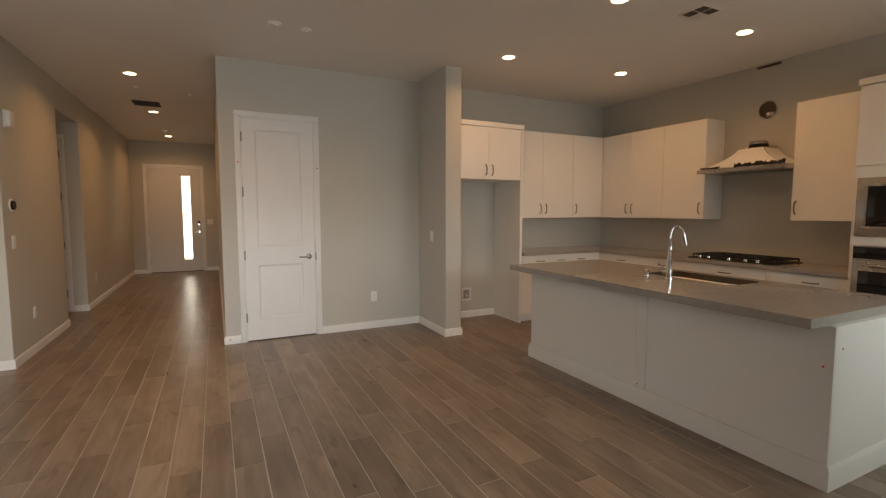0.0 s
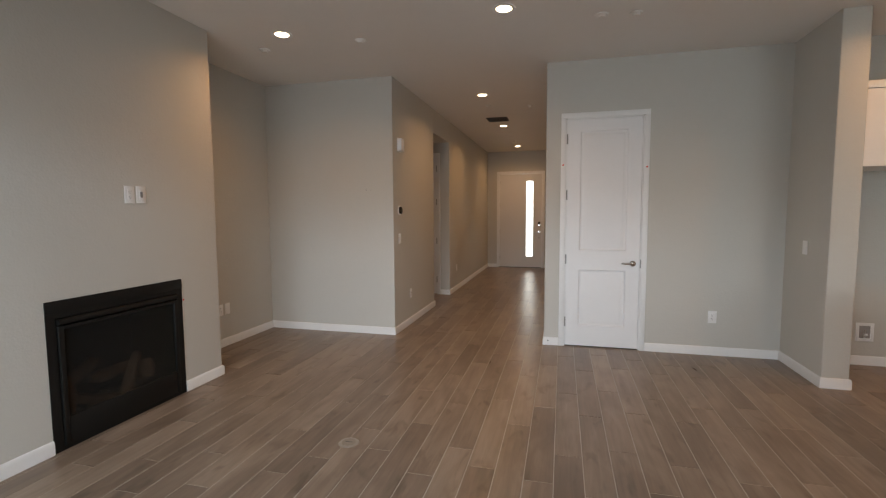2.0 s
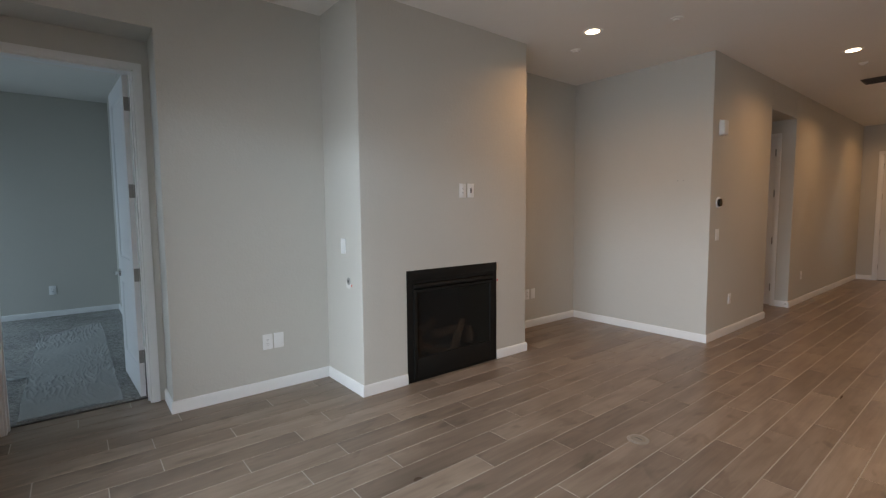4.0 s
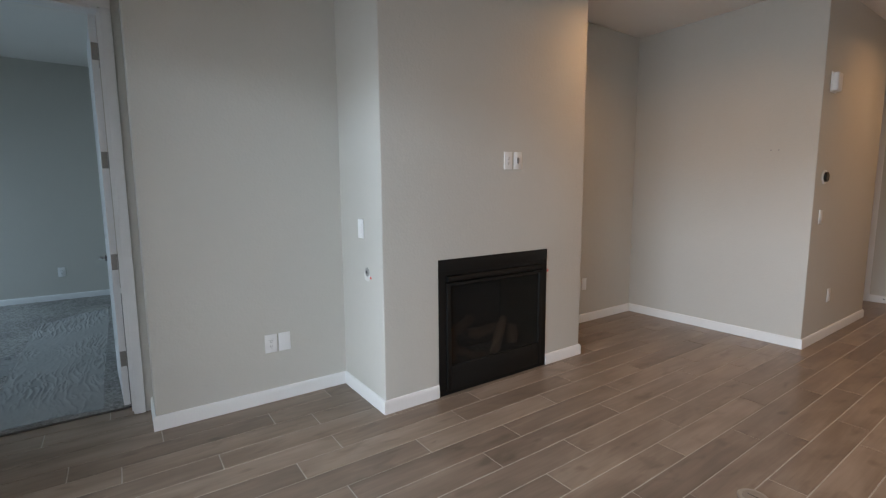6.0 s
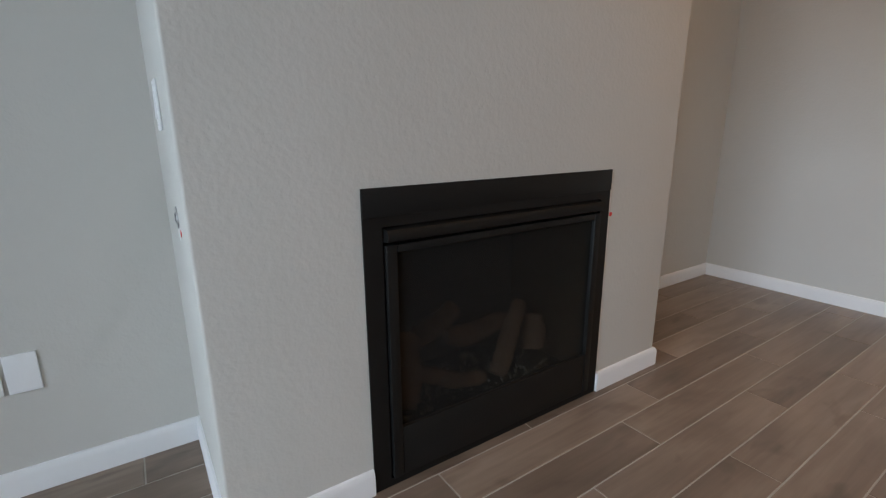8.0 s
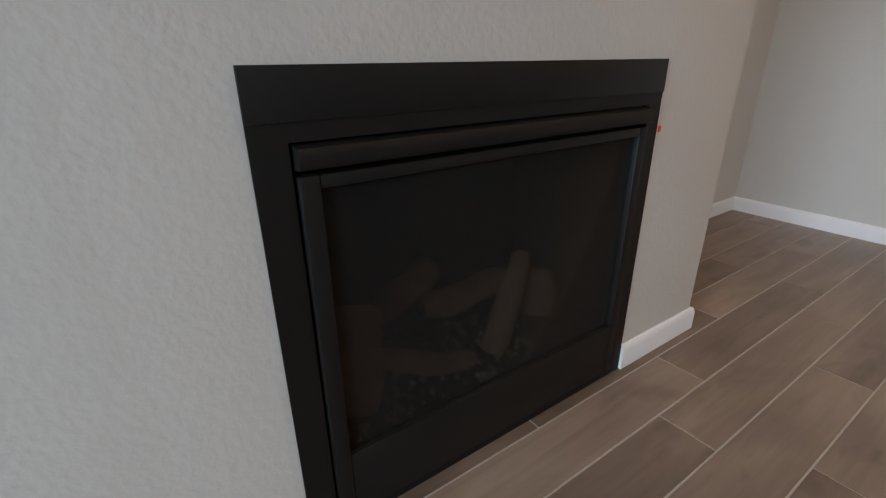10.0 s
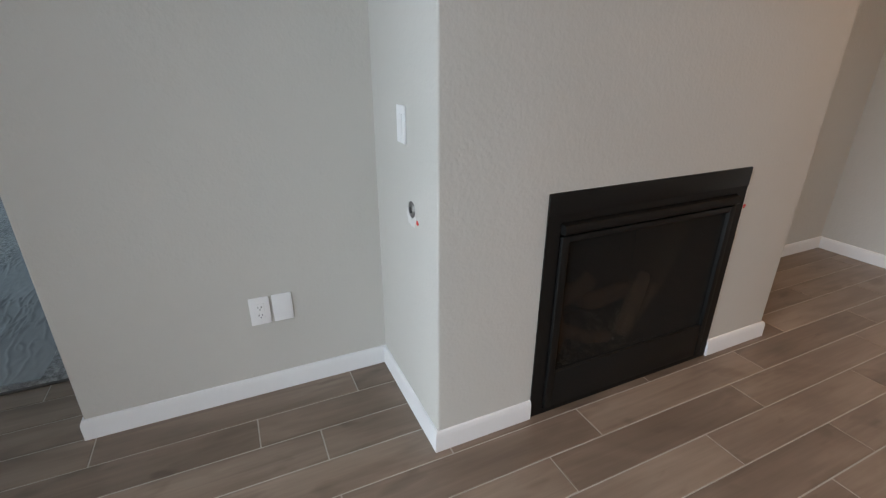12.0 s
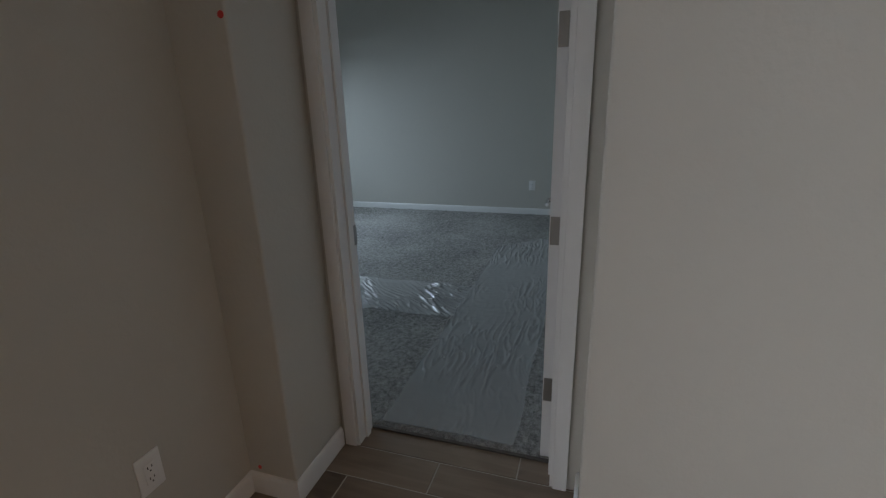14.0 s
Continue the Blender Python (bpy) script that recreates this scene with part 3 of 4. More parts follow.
for nm, b in (("side_flange", (2.45, 2.508, 0.0, 0.866)), ("side_flange", (3.432, 3.485, 0.0, 0.866)), ("head_flange", (2.508, 3.432, 0.836, 0.866)), ("sill_flange", (2.508, 3.432, 0.0, 0.028))):
    part(nm, box(B(), CHIM - 0.03, FX, *b), M_BLACK, fp)
part("top_panel", box(B(), CHIM - 0.03, FX + 0.003, 2.45, 3.485, 0.8662, 0.945, 0.0006), M_BLACK, fp)
bm = B()
prof = [(-0.02, 0.790), (0.024, 0.795), (0.028, 0.800), (0.028, 0.820), (0.023, 0.828), (-0.02, 0.834)]
ends = [[bm.verts.new((CHIM + d, y, z)) for d, z in prof] for y in (2.514, 3.426)]
for k in range(len(prof)):
    j = (k + 1) % len(prof)
    bm.faces.new((ends[0][k], ends[0][j], ends[1][j], ends[1][k]))
bm.faces.new(ends[0]), bm.faces.new(ends[1][::-1])
part("visor", bm, M_BLACK, fp, "projecting black metal visor bar", smooth=50)
fdoor = part("glass_door", box(B(), CHIM - 0.012, CHIM + 0.014, 2.548, 3.394, 0.030, 0.20, 0.003), M_BLACK, fp, "black lower door panel")
for nm, b in (("stile", (2.514, 2.5475, 0.030, 0.784)), ("stile", (3.3945, 3.428, 0.030, 0.784)), ("top_rail", (2.548, 3.394, 0.762, 0.784))):
    part(nm, box(B(), CHIM - 0.012, CHIM + 0.016, *b, 0.003), M_BLACK, fdoor)
gl = part("glass", box(B(), CHIM - 0.004, CHIM + 0.001, 2.548, 3.394, 0.20, 0.762), M_SMOKED, fdoor, "smoked fire glass")
gl.visible_shadow = False
bm = B()
for b in ((-3.08, -3.06, 2.495, 3.44, 0.0, 0.895), (-3.06, CHIM - 0.03, 2.495, 2.51, 0.0, 0.895), (-3.06, CHIM - 0.03, 3.425, 3.44, 0.0, 0.895), (-3.06, CHIM - 0.03, 2.51, 3.425, 0.88, 0.895), (-3.06, CHIM - 0.03, 2.51, 3.425, 0.0, 0.10)):
    box(bm, *b)
part("firebox", bm, M_FIREBOX, fp)


def log(a, b, r, seed):
    """A gnarled ceramic log, split at its ends."""
    rng = random.Random(seed)
    a, b = Vector(a), Vector(b)
    q = (b - a).to_track_quat("Z", "Y")
    bm = B()
    rings = []
    rows, seg = 14, 14
    for i in range(rows + 1):
        f = i / rows
        c = a.lerp(b, f) + Vector((0, 0, 0.012 * math.sin(f * 5 + seed)))
        taper = 1 - 0.18 * abs(f - 0.4) * 2
        if i in (0, rows):
            taper *= 0.8
        ring = []
        for k in range(seg):
            ang = 2 * math.pi * k / seg
            w = r * taper * (1 + 0.22 * noise.noise(Vector((math.cos(ang) * 1.7 + seed, math.sin(ang) * 1.7, f * 5))) + rng.uniform(-0.04, 0.04))
            ring.append(bm.verts.new(c + q @ Vector((w * math.cos(ang), w * math.sin(ang), 0))))
        rings.append(ring)
    for u, v in zip(rings, rings[1:]):
        for k in range(seg):
            bm.faces.new((u[k], u[(k + 1) % seg], v[(k + 1) % seg], v[k]))
    bm.faces.new(rings[0][::-1]), bm.faces.new(rings[-1])
    return bm


logs = [((-2.86, 2.90, 0.30), (-2.88, 3.24, 0.28), 0.045), ((-2.74, 3.07, 0.15), (-2.84, 3.28, 0.37), 0.040), ((-2.80, 3.32, 0.17), (-2.84, 3.35, 0.31), 0.058),
        ((-2.74, 2.62, 0.15), (-2.86, 2.70, 0.38), 0.085), ((-2.88, 2.78, 0.30), (-2.82, 2.92, 0.45), 0.045), ((-2.82, 2.74, 0.20), (-2.76, 3.02, 0.13), 0.034)]
for i, (a, b, r) in enumerate(logs):
    part("log", log(a, b, r, i + 3), M_LOG, fp, "reddish ceramic gas log", smooth=60)
rng = random.Random(4)
bm = B()
for i in range(260):
    x, y = rng.uniform(-3.0, -2.66), rng.uniform(2.56, 3.38)
    s = rng.uniform(0.005, 0.012)
    bmesh.ops.create_icosphere(bm, subdivisions=1, radius=s, matrix=pose(x, y, 0.10 + s * 0.6 + rng.uniform(0, 0.03), rng.uniform(0, 90), rng.uniform(0, 90), 0) @ Matrix.Diagonal((1, rng.uniform(0.5, 1.2), rng.uniform(0.4, 1), 1)))
em = part("embers", bm, M_EMBER, fp, "crushed glass embers", smooth=None)
tagged(em, kind="stuff")

# pale patch, raw drywall edge and tape beside the fireplace
bm = B()
rng = random.Random(2)
v0, v1 = [], []
for i in range(30):
    z = 0.945 - i * 0.028
    w = 0.006 + 0.006 * rng.random() if i < 12 else 0.003 * rng.random() + 0.001
    v0.append(bm.verts.new((CHIM + 0.0015, 3.485, z))), v1.append(bm.verts.new((CHIM + 0.0015, 3.485 + w, z)))
for i in range(29):
    bm.faces.new((v0[i], v1[i], v1[i + 1], v0[i + 1]))
whole("drywall_edge", bm, M_PATCH, "ragged white drywall edge along the fireplace", "trim", "structure")


# ---- plates, valves and small wall fittings ----
def plate(kind, place, facing, label, width=0.079, height=0.124, group=""):
    """A wall plate on a wall at place, facing in degrees (0: towards -y)."""
    ob = thing("wall_plate", place, label, "wall plate", group, turn=facing)
    body = B()
    w, h = width / 2, height / 2
    box(body, -w, w, -0.0065, 0.0, -h, h, 0.003, 2)
    part("cover", body, M_PLATE, ob, local=True)
    if kind == "duplex":
        part("receptacle", box(B(), -0.0175, 0.0175, -0.0085, -0.004, -0.034, 0.034, 0.002), M_PLATE, ob, local=True)
        for dz in (0.018, -0.018):
            for dx, hh in ((-0.0065, 0.0045), (0.0065, 0.0038)):
                part("slot", box(B(), dx - 0.0013, dx + 0.0013, -0.0090, -0.0075, dz + 0.002 - hh, dz + 0.002 + hh), M_SLOT, ob, local=True)
            part("slot", cyl(B(), (0, -0.0090, dz - 0.010), (0, -0.0075, dz - 0.010), 0.0026, seg=10), M_SLOT, ob, local=True)
    elif kind == "switch":
        n = max(1, round(width / 0.079))
        for i in range(n):
            x = (i - (n - 1) / 2) * 0.046
            r = box(B(), x - 0.0165, x + 0.0165, -0.0105, -0.004, -0.033, 0.033, 0.002)
            for v in r.verts:
                if v.co.z > 0 and v.co.y < -0.009:
                    v.co.y += 0.003
            part("rocker", r, M_PLATE, ob, local=True)
    elif kind == "slot":
        part("insert", box(B(), -0.0175, 0.0175, -0.0085, -0.004, -0.034, 0.034, 0.002), M_PLATE, ob, local=True)
        bm = cyl(B(), (0, -0.0095, 0.012), (0, -0.008, 0.012), 0.0105, seg=18)
        cyl(bm, (0, -0.0095, -0.012), (0, -0.008, -0.012), 0.0105, seg=18)
        box(bm, -0.0105, 0.0105, -0.0094, -0.008, -0.012, 0.012)
        part("cable_port", bm, surface("grey_port", (0.22, 0.22, 0.22), 0.6), ob, "grey oblong cable port", local=True)
    for dz in (0.048, -0.048):
        part("screw", cyl(B(), (0, -0.0072, dz), (0, -0.006, dz), 0.003, seg=10), M_PLATE, ob, local=True)
    return ob


OUT = "white duplex outlet plate low on the greige wall"
plate("duplex", (WEST, 1.517, 0.400), 90, OUT, group="outlets")
plate("blank", (WEST, 1.606, 0.400), 90, "blank white cover plate beside an outlet")
plate("duplex", (CHIM, 3.064, 1.612), 90, "white outlet plate high above the fireplace", group="outlets")
plate("slot", (CHIM, 3.158, 1.615), 90, "white cable pass-through plate above the fireplace")
plate("switch", (-2.875, 2.042, 1.158), 0, "white rocker switch on the chimney side")
plate("duplex", (WEST, 4.636, 0.412), 90, OUT, group="outlets")
plate("blank", (WEST, 4.742, 0.412), 90, "blank white cover plate beside an outlet")
plate("switch", (HALL_L, 5.772, 1.155), 90, "white rocker switch under the thermostat", 0.085)
plate("duplex", (HALL_L, 6.183, 0.406), 90, OUT, group="outlets")
plate("duplex", (HALL_L, 8.945, 0.42), 90, OUT, group="outlets")
plate("duplex", (1.913, NORTH, 0.395), 0, OUT, group="outlets")
plate("switch", (2.525, 5.19, 1.144), -90, "white rocker switch on the fin wall")
plate("duplex", (-2.838, SOUTH, 0.404), 180, OUT, group="outlets")
plate("switch", (0.075, FRONT, 1.185), 0, "double white rocker switch beside the front door", 0.125)
plate("duplex", (BED_W, 0.090, 0.380), 90, "white outlet plate on the bedroom wall", group="outlets")
plate("duplex", (3.66, 5.36, 1.29), -90, "white outlet plate inside the fridge recess", group="outlets")

gv = thing("gas_valve", (-2.802, 2.042, 0.881), "round grey gas key valve on the chimney side", "gas valve")
part("escutcheon", cyl(cyl(B(), (-2.802, 2.042, 0.881), (-2.802, 2.039, 0.881), 0.030, 0.027, 32), (-2.802, 2.039, 0.881), (-2.802, 2.0375, 0.881), 0.016, 0.015, 24), M_NICKEL, gv)
part("key_hole", cyl(B(), (-2.802, 2.0375, 0.881), (-2.802, 2.0365, 0.881), 0.0115, seg=20), M_SLOT, gv)


# irregular patch round the valve, a little lighter than the wall
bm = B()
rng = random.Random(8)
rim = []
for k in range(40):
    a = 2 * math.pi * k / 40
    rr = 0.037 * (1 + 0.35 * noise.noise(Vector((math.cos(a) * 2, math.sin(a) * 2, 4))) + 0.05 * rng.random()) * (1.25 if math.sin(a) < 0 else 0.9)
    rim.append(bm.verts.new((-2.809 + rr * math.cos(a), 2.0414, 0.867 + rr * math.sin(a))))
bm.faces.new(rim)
whole("pale_patch", bm, M_PATCH, "pale irregular patch round the gas valve", "paint patch", "structure")


def dot(place, axis, r=0.009):
    d = Vector(axis)
    p = Vector(place)
    whole("tape_dot", cyl(B(), p, p + d * 0.0015, r, seg=14), M_RED, "small red tape mark for a paint touch-up", "tape", group="red tape marks")


dot((-2.752, 2.042, 0.848), (0, -1, 0))
dot((CHIM, 3.503, 0.770), (1, 0, 0))
dot((WEST, -0.298, 0.113), (1, 0, 0), 0.008)
dot((WEST, -0.156, 1.64), (1, 0, 0), 0.010)

ch = thing("door_chime", (HALL_L, 5.785, 2.22), "white plastic door chime box high on the wall", "door chime")
part("cover", box(B(), HALL_L, HALL_L + 0.052, 5.735, 5.845, 2.215, 2.365, 0.012, 3), M_PLATE, ch)
part("base", box(B(), HALL_L, HALL_L + 0.012, 5.728, 5.852, 2.208, 2.372, 0.003), M_PLATE, ch)
th = thing("thermostat", (HALL_L, 5.78, 1.50), "round black thermostat on a white oval plate", "thermostat")
bm = cyl(B(), (HALL_L, 5.78, 1.50), (HALL_L + 0.008, 5.78, 1.50), 0.062, 0.060, 40)
part("plate", bm, M_PLATE, th)
bm = cyl(B(), (HALL_L + 0.008, 5.78, 1.50), (HALL_L + 0.026, 5.78, 1.50), 0.043, 0.041, 40)
part("ring", bm, M_BLACK, th)
part("dial", cyl(B(), (HALL_L + 0.026, 5.78, 1.50), (HALL_L + 0.0275, 5.78, 1.50), 0.039, seg=40), M_OVENGLASS, th, "black glass dial")

# nail heads left in the nook wall
for x, z in ((-1.80, 1.742), (-1.86, 1.745)):
    whole("nail_head", cyl(B(), (x, NOOK, z), (x, NOOK - 0.004, z), 0.006, seg=10), M_NICKEL, "small steel nail head in the greige wall", "nail")

# dark nail heads near the ends of the baseboards
for p, d in (((0.285, NORTH - 0.014, 0.050), (0, -1, 0)), ((-1.545, 8.366, 0.050), (0, -1, 0))):
    whole("baseboard_nail", cyl(B(), Vector(p), Vector(p) + Vector(d) * 0.0015, 0.007, seg=12), M_SLOT, "small dark nail head in the white baseboard", "nail", group="baseboard nails")

# round floor box cover
fb = thing("floor_box", (-0.89, 3.02, 0.0), "round grey metal floor outlet cover in the planks", "floor outlet")
bm = cyl(B(), (-0.89, 3.02, 0.0), (-0.89, 3.02, 0.005), 0.066, 0.061, 40)
part("ring", bm, surface("worn_floor_metal", (0.42, 0.38, 0.34), 0.35, 0.8, vary=0.1, scale=40), fb)
part("lid", cyl(B(), (-0.89, 3.02, 0.005), (-0.89, 3.02, 0.0075), 0.045, 0.044, 40), surface("floor_box_lid", (0.34, 0.30, 0.26), 0.4, 0.6, vary=0.1, scale=40), fb)
part("slot", box(B(), -0.915, -0.865, 3.018, 3.022, 0.0075, 0.0082), M_SLOT, fb)


# ---- ceiling fittings ----
def downlight(x, y, watts):
    ob = thing("downlight", (x, y, H), "lit round recessed ceiling downlight with white trim", "downlight", "recessed ceiling downlights")
    bm = B()
    seg = 40
    rings = []
    for r, z in ((0.092, H), (0.090, H - 0.005), (0.074, H - 0.006), (0.061, H - 0.002)):
        rings.append([bm.verts.new((x + r * math.cos(2 * math.pi * k / seg), y + r * math.sin(2 * math.pi * k / seg), z)) for k in range(seg)])
    for u, v in zip(rings, rings[1:]):
        for k in range(seg):
            bm.faces.new((u[k], u[(k + 1) % seg], v[(k + 1) % seg], v[k]))
    part("trim_ring", bm, M_PLATE, ob)
    part("lens", cyl(B(), (x, y, H - 0.0005), (x, y, H - 0.003), 0.062, seg=40), M_LAMP, ob, "glowing warm lens")
    lamp = bpy.data.lights.new("downlight_beam", "AREA")
    lamp.shape, lamp.size, lamp.energy, lamp.color, lamp.spread = "DISK", 0.115, watts, (1.0, 0.56, 0.26), radians(150)
    lo = new("downlight_beam", lamp)
    lo.location = (x, y, H - 0.012)


for x, y in ((-0.044, 4.132), (-2.008, 4.14), (-0.65, 6.721), (-0.65, 9.064), (-0.65, 11.784), (3.0, 4.294), (4.506, 4.195), (4.52, 2.788), (3.007, 2.813)):
    downlight(x, y, DOWN if x < 2 else DOWN * 0.84)


def disc(name, x, y, r, label, category):
    ob = thing(name, (x, y, H), label, category, "ceiling discs")
    part("cover", cyl(cyl(B(), (x, y, H), (x, y, H - 0.012), r, r * 0.96, 32), (x, y, H - 0.012), (x, y, H - 0.024), r * 0.62, r * 0.5, 32), M_CEIL, ob)


for x, y, r in ((-1.396, 4.449, 0.05), (0.70, 4.442, 0.055), (0.963, 4.471, 0.05), (-0.079, 7.549, 0.045), (-0.67, 7.366, 0.045), (-0.654, 10.978, 0.055), (-2.397, 4.442, 0.055)):
    disc("sprinkler_cover", x, y, r, "round painted sprinkler cover on the ceiling", "ceiling cover")
disc("smoke_detector", -6.05, -0.15, 0.06, "round white smoke detector on the bedroom ceiling", "smoke detector")

# dark return grille in the hall ceiling
gr = thing("ceiling_grille", (-0.67, 8.42, H), "dark rectangular air grille in the hall ceiling", "air grille")
bm = B()
gx, gy = 0.175, 0.17
for b in ((-gx, gx, -gy, -gy + 0.02), (-gx, gx, gy - 0.02, gy), (-gx, -gx + 0.02, -gy + 0.02, gy - 0.02), (gx - 0.02, gx, -gy + 0.02, gy - 0.02)):
    box(bm, -0.67 + b[0], -0.67 + b[1], 8.42 + b[2], 8.42 + b[3], H - 0.010, H, 0.002)
M_GRILLE = surface("dark_grille", (0.055, 0.045, 0.038), 0.6)
part("frame", bm, M_GRILLE, gr)
part("backing", box(B(), -0.83, -0.51, 8.27, 8.57, H - 0.002, H - 0.0005), M_SLOT, gr)
for i in range(8):
    y = 8.29 + i * 0.037
    part("slat", box(B(), -0.824, -0.516, y, y + 0.012, H - 0.009, H - 0.003), M_GRILLE, gr)

# four-way diffuser over the kitchen
df = thing("ceiling_diffuser", (3.764, 2.685, H), "square white ceiling diffuser with dark openings", "ceiling vent")
part("frame", box(B(), 3.644, 3.884, 2.565, 2.805, H - 0.006, H, 0.003), M_CEIL, df)
M_VENT = surface("brown_vent_opening", (0.085, 0.062, 0.045), 0.7)
for sx, sy in ((0, 0), (0, 1), (1, 0)):
    x, y = 3.670 + sx * 0.100, 2.591 + sy * 0.100
    part("opening", box(B(), x, x + 0.088, y, y + 0.088, H - 0.0075, H - 0.0062), M_VENT, df)
    for k in range(3):
        part("vane", box(B(), x + 0.008, x + 0.080, y + 0.018 + k * 0.023, y + 0.021 + k * 0.023, H - 0.009, H - 0.0076), M_VENT, df)
sl = thing("wall_vent", (EAST, 3.18, 3.0), "narrow dark air slot high on the kitchen wall", "air vent")
part("slot", box(B(), EAST - 0.006, EAST, 3.075, 3.32, 3.008, 3.034, 0.002), M_VENT, sl)
for k in range(3):
    part("blade", box(B(), EAST - 0.010, EAST - 0.004, 3.080, 3.315, 3.011 + k * 0.008, 3.014 + k * 0.008), M_VENT, sl)

# ---- kitchen ----
dh = thing("duct_hole", (EAST, 3.185, 2.55), "open round metal duct collar in the wall", "duct")
bm = B()
seg = 40
rings = []
for r, x in ((0.100, EAST), (0.100, EAST - 0.006), (0.088, EAST - 0.006), (0.088, EAST - 0.001)):
    rings.append([bm.verts.new((x, 3.185 + r * math.cos(2 * math.pi * k / seg), 2.55 + r * math.sin(2 * math.pi * k / seg))) for k in range(seg)])
for u, v in zip(rings, rings[1:]):
    for k in range(seg):
        bm.faces.new((u[k], u[(k + 1) % seg], v[(k + 1) % seg], v[k]))
part("collar", bm, M_STEEL, dh)
part("opening", cyl(B(), (EAST - 0.0005, 3.185, 2.55), (EAST - 0.002, 3.185, 2.55), 0.088, seg=40), M_VENT, dh)
part("damper", box(B(), EAST - 0.004, EAST - 0.0022, 3.12, 3.20, 2.475, 2.52, 0.0006), M_STEEL, dh)


def slab(axis, front, a0, a1, z0, z1, gap=0.0008, t=0.019):
    """A flat cabinet front: axis y faces -y at y=front, axis x faces -x."""
    if axis == "y":
        return box(B(), a0 + gap, a1 - gap, front, front + t, z0 + gap, z1 - gap, 0.0015, 1)
    return box(B(), front, front + t, a0 + gap, a1 - gap, z0 + gap, z1 - gap, 0.0015, 1)


def pull(axis, front, a, z, upright, parent, length=0.13):
    """A dark arched bar pull."""
    pts = []
    for k in range(9):
        f = k / 8
        u = (f - 0.5) * length
        d = 0.030 * min(1, math.sin(f * math.pi) * 2.2)
        along, up = (a, z + u) if upright else (a + u, z)
        pts.append((along, front - d, up) if axis == "y" else (front - d, along, up))
    part("pull", tube(B(), pts, 0.0058, 10), M_BRONZE, parent, "dark bronze bar pull", smooth=60)


def cabinet(name, axis, a0, a1, front, back, z0, z1, fronts, label, toe=False):
    """A cabinet unit with slab fronts; fronts: (a0, a1, z0, z1, pull place or None, upright)."""
    mid = (a0 + a1) / 2
    place = (mid, (front + back) / 2, z0) if axis == "y" else ((front + back) / 2, mid, z0)
    ob = thing(name, place, label, "cabinet", "kitchen cabinets")
    low = z0 + (0.10 if toe else 0)
    bm = B()
    args = (a0, a1, front + 0.020, back) if axis == "y" else (front + 0.020, back, a0, a1)
    box(bm, *args, low, z1)
    if toe:
        args = (a0, a1, front + 0.08, back) if axis == "y" else (front + 0.08, back, a0, a1)
        box(bm, *args, z0, low)
    part("body", bm, M_CAB, ob)
    for f0, f1, g0, g1, at, upright in fronts:
        d = part("door" if upright else "drawer", slab(axis, front, f0, f1, g0, g1), M_CAB, ob)
        if at:
            pull(axis, front, at[0], at[1], upright, d)
    return ob


UP, TOP = 1.353, 2.512
WHITE = "white slab-front upper cabinet with dark pulls"
fridge = cabinet("fridge_cabinet", "y", 2.726, 3.662, 4.98, NORTH, 1.832, 2.460, [(2.79, 3.192, 1.832, 2.455, (3.150, 1.945), True), (3.192, 3.662, 1.832, 2.455, (3.238, 1.945), True)], "white cabinet over the empty fridge recess")
part("side_panel", box(B(), 3.664, 3.700, 4.98, NORTH, 0.0, 2.46, 0.0015, 1), M_CAB, fridge, "tall white side panel")
part("crown_board", box(B(), 2.726, 3.708, 4.970, NORTH, 2.462, 2.520, 0.003), M_CAB, fridge)
cabinet("upper_cabinet", "y", 3.702, 4.76, 5.248, NORTH, UP, TOP, [(3.702, 4.23, UP, TOP, (4.183, 1.48), True), (4.23, 4.76, UP, TOP, (4.279, 1.48), True)], WHITE)
cabinet("upper_cabinet", "y", 4.762, 5.318, 5.248, NORTH, UP, TOP, [(4.762, 5.318, UP, TOP, (4.812, 1.48), True)], WHITE)
cabinet("upper_cabinet", "x", 4.222, NORTH, 5.32, EAST, UP, TOP, [(4.738, 5.245, UP, TOP, (4.787, 1.48), True), (4.222, 4.738, UP, TOP, (4.690, 1.48), True)], WHITE)
cabinet("upper_cabinet", "x", 3.655, 4.220, 5.32, EAST, UP, TOP, [(3.655, 4.220, UP, TOP, (3.706, 1.48), True)], WHITE)
cabinet("upper_cabinet", "x", 2.103, 2.735, 5.32, EAST, UP, TOP - 0.01, [(2.103, 2.735, UP, TOP - 0.01, (2.695, 1.48), True)], WHITE)

BASE = "white slab-front base cabinet with drawer and door"
for a, b, h in ((3.702, 4.155, 3.99), (4.157, 4.505, 4.33), (4.507, 5.02, 4.68)):
    cabinet("base_cabinet", "y", a, b, 4.965, NORTH, 0.0, 0.873, [(a, b, 0.715, 0.868, (h, 0.795), False), (a, b, 0.105, 0.712, ((b - 0.05) if a < 4 else (a + 0.05), 0.62), True)], BASE, True)
for a, b in ((4.282, 4.963), (3.692, 4.280), (2.772, 3.690), (2.103, 2.770)):
    cabinet("base_cabinet", "x", a, b, 5.02, EAST, 0.0, 0.873, [(a, b, 0.715, 0.868, ((a + b) / 2 - 0.05, 0.795), False), (a, b, 0.105, 0.712, (a + 0.06, 0.62), True)], BASE, True)
ct = thing("countertop", (5.2, 4.8, 0.873), "grey quartz L-shaped kitchen countertop", "countertop")
part("slab", prism(B(), [(3.702, 4.94), (4.995, 4.94), (4.995, 2.103), (EAST, 2.103), (EAST, NORTH), (3.702, NORTH)], 0.8735, 0.914), M_QUARTZ, ct)

